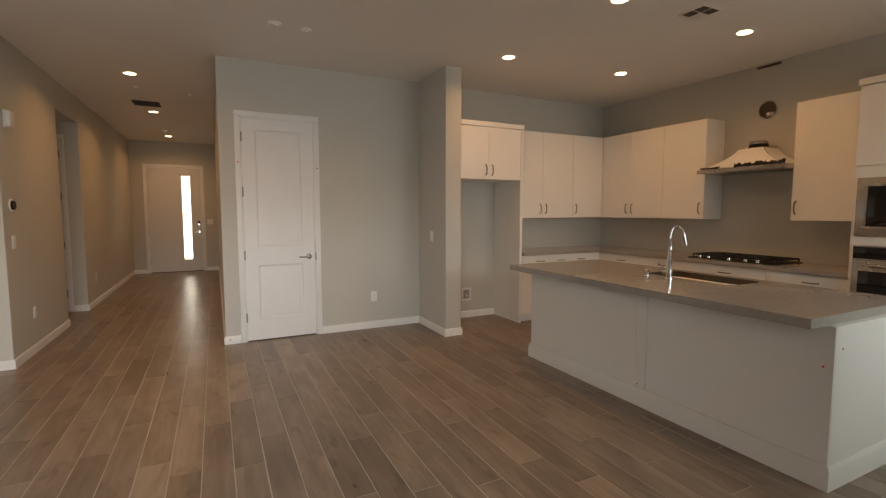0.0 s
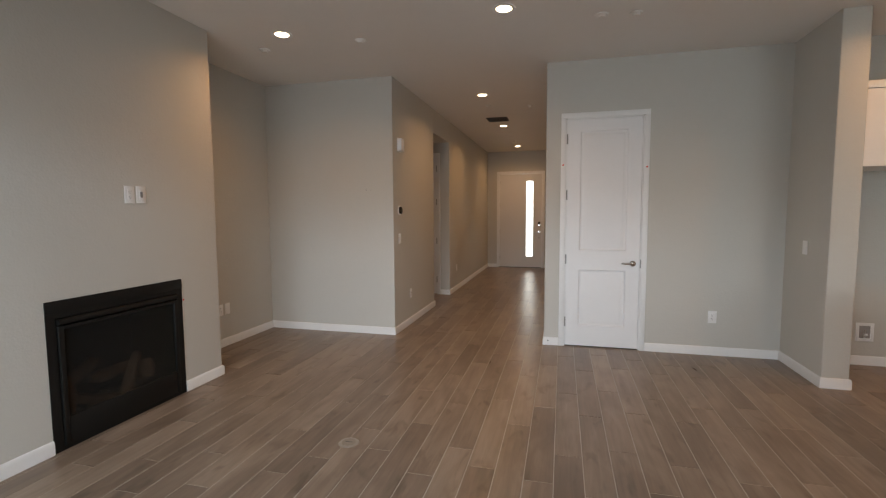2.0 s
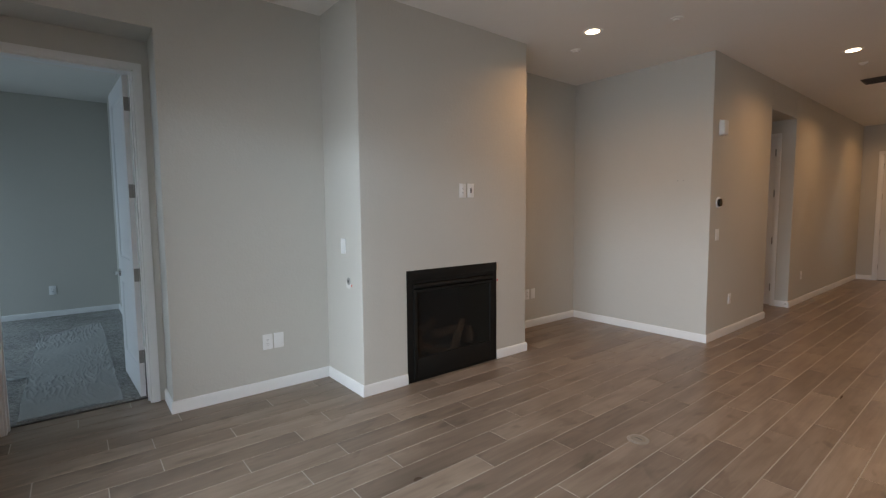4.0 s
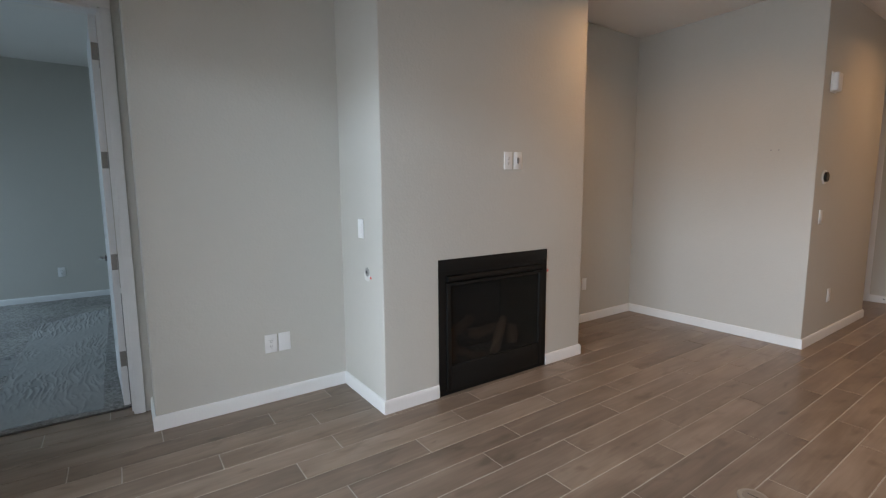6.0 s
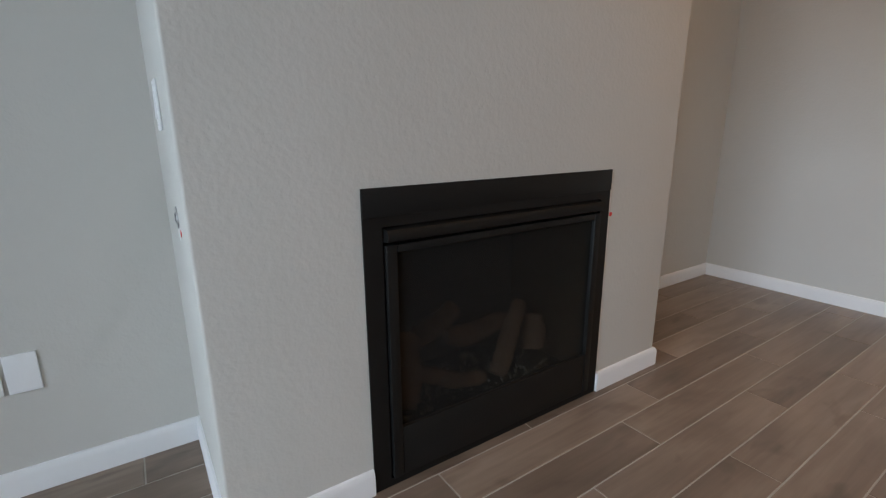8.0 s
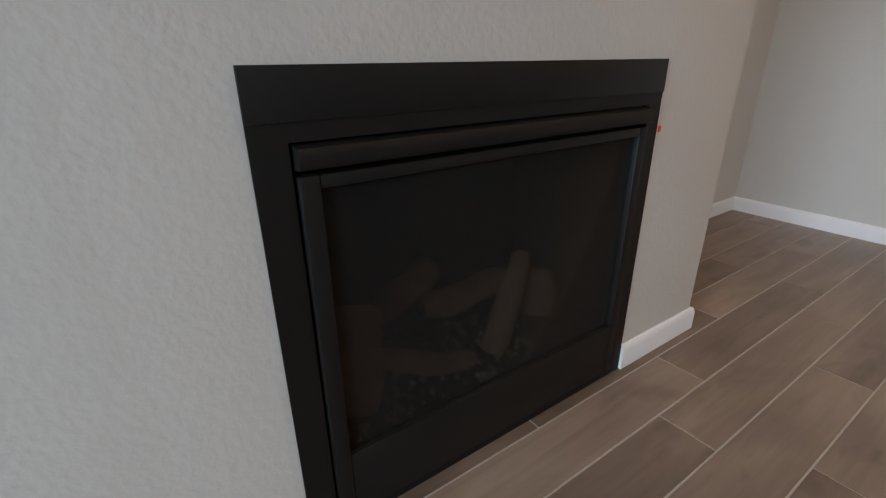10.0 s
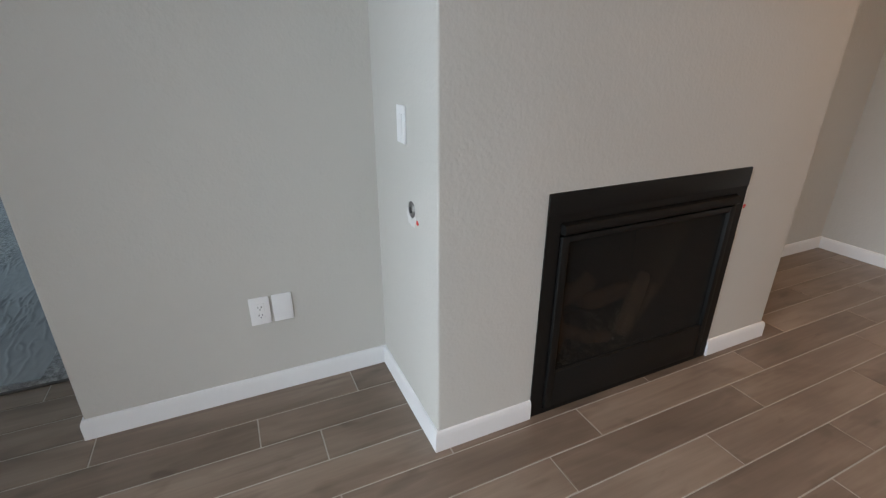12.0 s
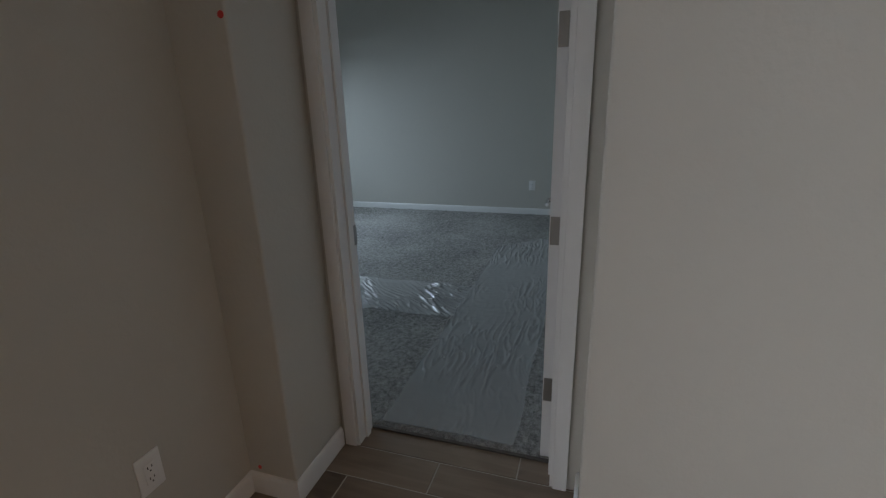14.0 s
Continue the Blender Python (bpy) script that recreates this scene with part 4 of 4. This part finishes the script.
# oven tower
tw = thing("oven_tower", (5.3, 1.72, 0), "tall white cabinet with built-in microwave and oven", "cabinet", "kitchen cabinets")
TX = 4.985
part("body", box(B(), TX + 0.02, EAST, 1.32, 2.10, 0.10, 2.47), M_CAB, tw)
part("toe_kick", box(B(), TX + 0.08, EAST, 1.32, 2.10, 0.0, 0.10), M_CAB, tw)
part("crown_board", box(B(), TX - 0.012, EAST, 1.31, 2.112, 2.472, 2.525, 0.003), M_CAB, tw)
for a, b in ((1.32, 1.71), (1.71, 2.10)):
    part("door", slab("x", TX, a, b, 1.82, 2.465), M_CAB, tw)
part("drawer", slab("x", TX, 1.32, 2.10, 0.105, 0.40), M_CAB, tw)
bm = B()
for b in ((2.05, 2.10, 0.41, 1.81), (1.32, 1.37, 0.41, 1.81), (1.37, 2.05, 1.72, 1.81), (1.37, 2.05, 1.165, 1.235), (1.37, 2.05, 0.41, 0.45)):
    box(bm, TX, TX + 0.02, *b)
part("face_frame", bm, M_CAB, tw)
mw = thing("microwave", (5.2, 1.71, 1.237), "stainless built-in microwave with black glass door", "microwave")
part("trim_frame", box(B(), TX - 0.014, TX + 0.02, 1.345, 2.075, 1.236, 1.719, 0.004), M_STEEL, mw)
mdo = part("door", box(B(), TX - 0.030, TX - 0.0145, 1.42, 2.01, 1.31, 1.655, 0.006), M_OVENGLASS, mw)
bm = B()
for b in ((1.42, 2.01, 1.645, 1.672), (1.42, 2.01, 1.295, 1.320), (1.992, 2.018, 1.320, 1.645)):
    box(bm, TX - 0.034, TX - 0.0146, *b, 0.002)
part("door_rim", bm, M_STEEL, mdo)
ov = thing("oven", (5.2, 1.71, 0.452), "stainless built-in wall oven with black glass", "oven")
part("frame", box(B(), TX - 0.012, TX + 0.02, 1.345, 2.075, 0.452, 1.160, 0.004), M_STEEL, ov)
part("control_panel", box(B(), TX - 0.026, TX - 0.0125, 1.355, 2.065, 1.055, 1.152, 0.003), M_OVENGLASS, ov)
odo = part("door", box(B(), TX - 0.034, TX - 0.0125, 1.355, 2.065, 0.470, 1.045, 0.005), M_STEEL, ov)
part("window", box(B(), TX - 0.037, TX - 0.0342, 1.40, 2.02, 0.53, 0.955, 0.001), M_OVENGLASS, odo)
part("handle", tube(B(), [(TX - 0.034, 1.44, 1.005), (TX - 0.07, 1.445, 1.005), (TX - 0.078, 1.5, 1.005), (TX - 0.078, 1.92, 1.005), (TX - 0.07, 1.975, 1.005), (TX - 0.034, 1.98, 1.005)], 0.011), M_STEEL, odo)

# range hood with torn protective film
hd = thing("range_hood", (5.4, 3.19, 1.868), "stainless pyramid range hood with torn white film", "range hood")
HX0, HX1, HY0, HY1 = 5.17, EAST, 2.73, 3.655
part("rim", box(B(), HX0, HX1, HY0, HY1, 1.868, 1.908, 0.004), M_STEEL, hd)


def pyramid(bm, x0, x1, y0, y1, z0, a0, a1, b0, b1, z1, sag=0.35, rows=6):
    """Canopy sweeping up in a hollow curve from a wide rim to a narrow collar."""
    rings = []
    for i in range(rows + 1):
        f = i / rows
        g = 1 - (1 - f) ** (1 + sag)
        lerp = lambda p, q: p + (q - p) * g
        rings.append([bm.verts.new(c) for c in ((lerp(x0, a0), lerp(y0, b0), z0 + (z1 - z0) * f), (lerp(x1, a1), lerp(y0, b0), z0 + (z1 - z0) * f), (lerp(x1, a1), lerp(y1, b1), z0 + (z1 - z0) * f), (lerp(x0, a0), lerp(y1, b1), z0 + (z1 - z0) * f))])
    for u, v in zip(rings, rings[1:]):
        for k in range(4):
            bm.faces.new((u[k], u[(k + 1) % 4], v[(k + 1) % 4], v[k]))
    bm.faces.new(rings[-1])
    return bm


part("canopy", pyramid(B(), HX0 + 0.02, HX1, HY0 + 0.03, HY1 - 0.03, 1.9085, 5.42, 5.65, 3.10, 3.28, 2.13, 0.7), M_STEEL, hd)
part("collar", cyl(B(), (5.52, 3.19, 2.125), (5.52, 3.19, 2.20), 0.085, seg=32), M_STEEL, hd)
part("collar_band", cyl(B(), (5.52, 3.19, 2.132), (5.52, 3.19, 2.168), 0.092, seg=32), M_BLACK, hd)
rng = random.Random(11)
bm = B()
for face in ("front", "near", "far"):
    cols = 30
    lowz = []
    for i in range(cols + 1):
        u = i / cols
        torn = 0.014 + 0.034 * rng.random() if u < 0.55 else (0.010 + 0.018 * rng.random() if u > 0.78 else 0.003)
        lowz.append(1.912 + (torn if face == "front" else 0.010 * rng.random()))
    grid = []
    for i in range(cols + 1):
        u = i / cols
        col = []
        for j in range(7):
            z = lowz[i] + (2.115 - lowz[i]) * j / 6
            f = (z - 1.9085) / (2.13 - 1.9085)
            g = 1 - (1 - f) ** 1.7
            xa, ya0, ya1 = HX0 + 0.02 + (5.39 - HX0 - 0.02) * g, HY0 + 0.03 + (3.06 - HY0 - 0.03) * g, HY1 - 0.03 + (3.32 - HY1 + 0.03) * g
            off = 0.006 + 0.004 * noise.noise(Vector((u * 9, j * 0.8, len(face))))
            if face == "front":
                c = (xa - off, ya0 + (ya1 - ya0) * u, z + off * 0.6)
            elif face == "near":
                c = (xa + (HX1 - xa) * u, ya0 - off, z + off * 0.6)
            else:
                c = (xa + (HX1 - xa) * u, ya1 + off, z + off * 0.6)
            col.append(bm.verts.new(c))
        grid.append(col)
    for i in range(cols):
        for j in range(6):
            bm.faces.new((grid[i][j], grid[i + 1][j], grid[i + 1][j + 1], grid[i][j + 1]))
part("protective_film", bm, M_HOODFILM, hd, "torn white protective film", smooth=60)
bm = B()
rng = random.Random(5)
for y0, y1, tall in ((2.74, 3.24, 0.050), (3.40, 3.63, 0.026)):
    n = 34
    lo, hi = [], []
    for i in range(n + 1):
        y = y0 + (y1 - y0) * i / n
        lo.append(bm.verts.new((HX0 + 0.010, y, 1.9095 + 0.008 * rng.random())))
        hi.append(bm.verts.new((HX0 + 0.026, y, 1.914 + tall * (0.45 + 0.55 * rng.random()))))
    for i in range(n):
        bm.faces.new((lo[i], lo[i + 1], hi[i + 1], hi[i]))
part("torn_edge", bm, M_BLACK, hd, "dark torn film edge")

# cooktop
ck = thing("cooktop", (5.32, 3.19, 0.914), "black five-burner gas cooktop with cast grates", "cooktop")
part("pan", box(B(), 5.075, 5.60, 2.735, 3.655, 0.914, 0.924, 0.004), M_BLACK, ck)
for x, y in ((5.22, 2.90), (5.46, 2.90), (5.34, 3.195), (5.22, 3.49), (5.46, 3.49)):
    bn = part("burner", cyl(cyl(B(), (x, y, 0.924), (x, y, 0.934), 0.045, 0.042, 24), (x, y, 0.934), (x, y, 0.942), 0.030, 0.028, 24), M_CAST, ck)
for y0, y1 in ((2.755, 3.045), (3.05, 3.34), (3.345, 3.635)):
    bm = B()
    for y in (y0 + 0.01, (y0 + y1) / 2, y1 - 0.01):
        box(bm, 5.135, 5.585, y - 0.006, y + 0.006, 0.948, 0.962, 0.002)
    for x in (5.14, 5.25, 5.36, 5.47, 5.58):
        box(bm, x - 0.006, x + 0.006, y0 + 0.0165, y1 - 0.0165, 0.949, 0.961)
    for x in (5.14, 5.58):
        for y in (y0 + 0.01, y1 - 0.01):
            box(bm, x - 0.006, x + 0.006, y - 0.006, y + 0.006, 0.924, 0.9478)
    part("grate", bm, M_CAST, ck)
for y in (2.90, 3.02, 3.19, 3.42, 3.52):
    kb = part("knob", cyl(B(), (5.105, y, 0.924), (5.105, y, 0.948), 0.019, 0.017, 24), M_CHROME, ck, "chrome control knob")

# ---- island ----
il = thing("kitchen_island", (3.4, 2.55, 0), "white panelled kitchen island with moulded base", "kitchen island")
IX0, IX1, IY0, IY1 = 2.972, 3.92, 1.300, 3.80
part("body", box(B(), IX0 + 0.012, IX1, IY0 + 0.012, IY1 - 0.012, 0.0, 0.862), M_ISLAND, il)
part("front_panel", box(B(), IX0, IX0 + 0.0115, IY0 + 0.0005, 2.47, 0.0, 0.862, 0.001, 1), M_ISLAND, il)
part("front_panel", box(B(), IX0, IX0 + 0.0115, 2.472, IY1, 0.0, 0.862, 0.001, 1), M_ISLAND, il)
part("end_panel", box(B(), IX0 + 0.012, IX1, IY0, IY0 + 0.0115, 0.0, 0.862, 0.001, 1), M_ISLAND, il)
part("end_panel", box(B(), IX0 + 0.012, IX1, IY1 - 0.0115, IY1, 0.0, 0.862, 0.001, 1), M_ISLAND, il)
part("batten", box(B(), IX0 - 0.014, IX0 - 0.0003, 2.425, 2.515, 0.1355, 0.862, 0.005, 3), M_ISLAND, il)
bm = B()
prof = [(0.0, 0.0), (0.018, 0.0), (0.018, 0.105), (0.013, 0.118), (0.008, 0.132), (0.0, 0.135)]
loops = []
for d, z in prof:
    loops.append([bm.verts.new(c) for c in ((IX0 - d, IY1 + d, z), (IX0 - d, IY0 - d, z), (IX1, IY0 - d, z))])
for u, v in zip(loops, loops[1:]):
    for k in range(2):
        bm.faces.new((u[k], u[k + 1], v[k + 1], v[k]))
north = [bm.verts.new((IX1, IY1 + d, z)) for d, z in prof]
for k in range(len(prof) - 1):
    bm.faces.new((loops[k][0], loops[k + 1][0], north[k + 1], north[k]))
part("base_moulding", bm, M_ISLAND, il, smooth=30)
for place in ((IX0 - 0.0012, 1.345, 0.645), (IX0 - 0.0152, 2.492, 0.165), (3.05, IY0 - 0.0012, 0.74)):
    r = Vector((1, 0, 0)) if place[0] < IX0 else Vector((0, 1, 0))
    part("tape_dot", cyl(B(), Vector(place) - r * 0.0005, Vector(place) + r * 0.0008, 0.0065, seg=12), M_RED, il, "small red tape mark")
it = thing("island_countertop", (3.4, 2.6, 0.863), "thick grey quartz island countertop with sink cutout", "countertop")
SX0, SX1, SY0, SY1 = 3.485, 3.885, 2.15, 2.92
bm = B()
for b in ((2.80, SX0, 1.332, 3.935), (SX1, 3.96, 1.332, 3.935), (SX0, SX1, 1.332, SY0), (SX0, SX1, SY1, 3.935)):
    box(bm, b[0], b[1], b[2], b[3], 0.863, 0.914)
bmesh.ops.remove_doubles(bm, verts=bm.verts, dist=0.0001)


def fillet(bm, x, y, sx, sy, r, z0, z1):
    """Fills the inner corner of a cutout to a round one."""
    arc = [(x + sx * r * (1 - math.sin(k * math.pi / 16)), y + sy * r * (1 - math.cos(k * math.pi / 16))) for k in range(9)]
    prism(bm, [(x, y)] + (arc if sx * sy > 0 else arc[::-1]), z0, z1)


CORNERS = ((SX0, SY0, 1, 1), (SX1, SY0, -1, 1), (SX1, SY1, -1, -1), (SX0, SY1, 1, -1))
for x, y, sx, sy in CORNERS:
    fillet(bm, x, y, sx, sy, 0.07, 0.8632, 0.9138)
part("slab", bm, M_QUARTZ, it)
sk = thing("sink", (3.685, 2.535, 0.67), "stainless undermount sink in the island", "sink")
bm = B()
for b in ((SX0 + 0.0006, SX0 + 0.004, SY0 + 0.004, SY1 - 0.004, 0.68, 0.911), (SX1 - 0.004, SX1 - 0.0006, SY0 + 0.004, SY1 - 0.004, 0.68, 0.911), (SX0 + 0.0006, SX1 - 0.0006, SY0 + 0.0006, SY0 + 0.004, 0.68, 0.911),
          (SX0 + 0.0006, SX1 - 0.0006, SY1 - 0.004, SY1 - 0.0006, 0.68, 0.911), (SX0 + 0.0006, SX1 - 0.0006, SY0 + 0.0006, SY1 - 0.0006, 0.676, 0.680)):
    box(bm, *b)
for x, y, sx, sy in CORNERS:
    fillet(bm, x + sx * 0.004, y + sy * 0.004, sx, sy, 0.075, 0.68, 0.911)
# steel colour darkened far below brushed_steel so the bowl reads as shaded
part("bowl", bm, surface("satin_sink_steel", (0.10, 0.084, 0.064), 0.34, 1.0, vary=0.08, scale=15), sk, "shaded satin steel bowl")
part("drain", cyl(B(), (3.685, 2.535, 0.680), (3.685, 2.535, 0.684), 0.045, 0.042, 28), M_CHROME, sk)
fc = thing("faucet", (3.39, 2.59, 0.914), "tall chrome gooseneck pull-down kitchen faucet", "faucet")
FXc, FY = 3.39, 2.59
part("base", cyl(cyl(cyl(B(), (FXc, FY, 0.914), (FXc, FY, 0.921), 0.031, 0.030, 32), (FXc, FY, 0.921), (FXc, FY, 1.005), 0.0235, 0.0215, 32), (FXc, FY, 1.005), (FXc, FY, 1.15), 0.0190, 0.0140, 32), M_CHROME, fc)
pts = [(FXc, FY, 1.15), (FXc, FY, 1.20), (FXc, FY, 1.235)]
for k in range(1, 15):
    a = math.pi * k / 14 * 0.93
    pts.append((FXc + 0.068 - 0.068 * math.cos(a), FY - 0.01 * k / 14, 1.255 + 0.075 * math.sin(a)))
part("collar", cyl(B(), (FXc, FY, 1.148), (FXc, FY, 1.166), 0.0165, 0.0150, 28), M_CHROME, fc)
part("neck", tube(B(), pts, 0.0095, 16), M_CHROME, fc, smooth=60)
e = Vector(pts[-1])
part("spray_head", cyl(cyl(B(), e, e + Vector((0.008, -0.002, -0.040)), 0.0155, 0.0175, 24), e + Vector((0.008, -0.002, -0.040)), e + Vector((0.022, -0.003, -0.095)), 0.0175, 0.0225, 24), M_CHROME, fc)
hub = part("handle", cyl(cyl(B(), (FXc, FY + 0.012, 0.962), (FXc, FY + 0.052, 0.962), 0.0165, 0.0165, 28), (FXc, FY + 0.052, 0.962), (FXc, FY + 0.060, 0.962), 0.0165, 0.011, 28), M_CHROME, fc, "chrome side valve")
part("lever", tube(B(), [(FXc, FY + 0.048, 0.972), (FXc - 0.002, FY + 0.056, 1.00), (FXc - 0.004, FY + 0.072, 1.018), (FXc - 0.006, FY + 0.105, 1.026)], 0.0058, 12), M_CHROME, hub, smooth=60)
ag = thing("air_gap_cap", (3.38, 2.79, 0.914), "small chrome cylinder cap beside the faucet", "air gap")
part("ring", cyl(B(), (3.38, 2.79, 0.914), (3.38, 2.79, 0.919), 0.025, 0.024, 28), M_CHROME, ag)
part("cap", cyl(cyl(B(), (3.38, 2.79, 0.919), (3.38, 2.79, 0.962), 0.0195, 0.0185, 28), (3.38, 2.79, 0.962), (3.38, 2.79, 0.968), 0.0185, 0.014, 28), M_CHROME, ag)

# fridge water box in the recess
wb = thing("water_box", (3.216, NORTH, 0.231), "white recessed ice-maker water box in the wall", "water box")
bm = B()
for b in ((3.144, 3.169, 0.231, 0.407), (3.262, 3.287, 0.231, 0.407), (3.169, 3.262, 0.231, 0.258), (3.169, 3.262, 0.380, 0.407)):
    box(bm, b[0], b[1], NORTH - 0.012, NORTH, b[2], b[3], 0.002)
part("frame", bm, M_PLATE, wb)
# flat back: the recess's shade is put into its greyer plastic
part("back", box(B(), 3.169, 3.262, NORTH - 0.003, NORTH - 0.0005, 0.258, 0.380), surface("shaded_plastic", (0.33, 0.31, 0.29), 0.6), wb)
valve = part("valve", cyl(cyl(B(), (3.212, NORTH - 0.010, 0.262), (3.212, NORTH - 0.010, 0.345), 0.011, 0.009, 16), (3.212, NORTH - 0.004, 0.300), (3.212, NORTH - 0.030, 0.300), 0.010, 0.010, 16), M_CHROME, wb, "chrome supply valve")
part("valve_handle", box(B(), 3.196, 3.228, NORTH - 0.034, NORTH - 0.029, 0.290, 0.310, 0.003), M_PLATE, valve)

# ---- bedroom floor ----
whole("carpet_slab", box(B(), BED_W, -3.646, BED_S, BED_N, -0.10, 0.002), M_CARPET, "grey flecked cut-pile carpet underside", "carpet", "structure")
nx, ny = 240, 220
verts, faces = [], []
for i in range(nx + 1):
    for j in range(ny + 1):
        x, y = BED_W + (BED_W * -1 - 3.648) * i / nx, BED_S + (BED_N - BED_S) * j / ny
        z = 0.013 + 0.004 * noise.noise(Vector((x * 9, y * 9, 0))) + 0.006 * noise.noise(Vector((x * 38, y * 38, 3)))
        verts.append((x, y, z if 0 < i < nx and 0 < j < ny else 0.0))
for i in range(nx):
    for j in range(ny):
        a = i * (ny + 1) + j
        faces.append((a, a + ny + 1, a + ny + 2, a + 1))
me = bpy.data.meshes.new("carpet")
me.from_pydata(verts, [], faces)
me.materials.append(M_CARPET)
me.shade_smooth()
tagged(new("carpet", me), "grey flecked cut-pile bedroom carpet", "carpet", kind="structure")


def film(name, x0, x1, y0, y1, seed, lift, along):
    """A strip of thin plastic carpet film, wrinkled across its run."""
    slant = 0.07 if along == "x" else 0.75
    nu, nv = (300, 110) if along == "x" else (100, 340)
    vs, fs = [], []
    for i in range(nu + 1):
        for j in range(nv + 1):
            x, y = x0 + (x1 - x0) * i / nu, y0 + (y1 - y0) * j / nv
            u, v = (x, y) if along == "x" else (y, x)
            bend = 0.05 * noise.noise(Vector((x * 2.6, y * 2.6, seed + 9)))
            s = Vector((u * 4.5 + v * 2, (v + 1.5 * bend - slant * u) * (27 if along == "x" else 21), seed))
            w = noise.noise(s) + 0.35 * noise.noise(s * 2.1)
            crease = max(0.0, 1 - abs(w) * 3.0) ** 2
            patch = max(0.06, min(1.0, 0.68 + 1.7 * noise.noise(Vector((x * 1.7, y * 2.2, seed + 4)))))
            z = lift + (0.013 if along == "x" else 0.017) * crease * patch + 0.007 * noise.noise(Vector((x * 4, y * 4, seed + 2))) + 0.002 * noise.noise(Vector((x * 30, y * 30, seed)))
            ex = 0.012 * noise.noise(Vector((u * 3, 0, seed + 7)))
            skew = -0.9 * (y - y0) * (1 - i / nu) if along == "x" else 0.0
            vs.append((x + skew, y + ex, z) if along == "x" else (x + ex, y, z))
    for i in range(nu):
        for j in range(nv):
            a = i * (nv + 1) + j
            fs.append((a, a + nv + 1, a + nv + 2, a + 1))
    m = bpy.data.meshes.new(name)
    m.from_pydata(vs, [], fs)
    m.materials.append(M_FILM)
    m.shade_smooth()
    ob = new(name, m)
    ob.visible_shadow = False
    return tagged(ob, "strip of wrinkled clear plastic film protecting the carpet", "plastic film", "carpet film strips")


film("carpet_film", -6.4, -3.675, -0.025, 0.575, 1.0, 0.027, "x")
film("carpet_film", -5.33, -4.76, -2.9, -0.02, 5.0, 0.028, "y")
# worn metal edge between carpet and planks
whole("carpet_edge", box(B(), -3.656, -3.640, -0.058, 0.737, 0.0, 0.010, 0.003), surface("carpet_tuck", (0.10, 0.09, 0.08), 0.9, vary=0.3, scale=40), "dark tucked carpet edge at the doorway", "trim", "structure")

# ---- floor planks, laid along the hall ----
PITCH, LONG, GAP = 0.1632, 0.994, 0.0051
X_START = -2.545
KNOWN = {-4: 0.863, -3: 0.443, -2: 0.666, -1: 0.10, 0: 0.670, 1: 0.415, 2: 0.047, 3: 0.556, 4: 0.268, 5: 0.722, 6: 0.404, 7: 0.125, 8: 0.622, 9: 0.826, 10: 0.252,
         11: 0.008, 12: 0.414, 13: 0.800, 14: 0.143, 15: 0.954, 16: 0.553, 17: 0.888, 18: 0.210, 19: 0.806, 20: 0.330, 21: 0.927, 22: 0.243, 24: 0.146, 26: 0.222}


def plank_mesh(w, l):
    hx, hy, c = (w - GAP) / 2, (l - GAP) / 2, 0.0012
    bm = B()
    r = [[bm.verts.new((sx * (hx - i), sy * (hy - i), z)) for sx, sy in ((-1, -1), (1, -1), (1, 1), (-1, 1))] for i, z in ((0, -0.009), (0, -c), (c, 0))]
    for u, v in zip(r, r[1:]):
        for k in range(4):
            bm.faces.new((u[k], u[(k + 1) % 4], v[(k + 1) % 4], v[k]))
    bm.faces.new(r[-1])
    return finish("plank", bm, M_PLANK)


LENGTHS = {}
rng = random.Random(21)
stuff = B()
made = 0
row_phase = {}
for r in range(-8, 53):
    row_phase[r] = KNOWN.get(r, None)
prev = 0.3
for r in sorted(row_phase):
    if row_phase[r] is None:
        row_phase[r] = prev - 0.33 + rng.uniform(-0.07, 0.07)
    prev = row_phase[r]


def stretches(x):
    """Where a row of planks at x has floor to lie on."""
    if x < -3.26:
        return [(-0.14, 0.85)]
    if x < -1.60:
        return [(-0.36, 5.60)] + ([(7.34, 8.42)] if x > -2.80 else [])
    return [(-0.36, 12.80)] if x < 0.30 else [(-0.36, 5.62)]


for r in range(-7, 51):
    x = X_START + (r + 0.5) * PITCH
    ph = row_phase[r] % LONG
    for k in range(-2, 14):
        for s0, s1 in stretches(x):
            y0, y1 = max(s0, ph + k * LONG), min(s1, ph + (k + 1) * LONG)
            if y1 - y0 < 0.03:
                continue
            yc, long = (y0 + y1) / 2, round(y1 - y0, 4)
            if made < 300 and x < 2.95 and (yc < 6.1 or (-1.62 < x < 0.34 and yc < 9.2)):
                if long not in LENGTHS:
                    LENGTHS[long] = plank_mesh(PITCH, long)
                ob = new("plank", LENGTHS[long])
                ob.parent = floor
                ob.location = Vector((x, yc, rng.uniform(-0.0006, 0.0003))) - ORIGIN[floor.name]
                made += 1
            else:
                hx, hy = (PITCH - GAP) / 2, (long - GAP) / 2
                low = [stuff.verts.new((x + sx * hx, yc + sy * hy, -0.006)) for sx, sy in ((-1, -1), (1, -1), (1, 1), (-1, 1))]
                top = [stuff.verts.new((x + sx * (hx - 0.0012), yc + sy * (hy - 0.0012), 0.0)) for sx, sy in ((-1, -1), (1, -1), (1, 1), (-1, 1))]
                for q in range(4):
                    stuff.faces.new((low[q], low[(q + 1) % 4], top[(q + 1) % 4], top[q]))
                stuff.faces.new(top)
far = part("far_planks", stuff, M_PLANK_FAR, floor, smooth=None)
tagged(far, kind="stuff")
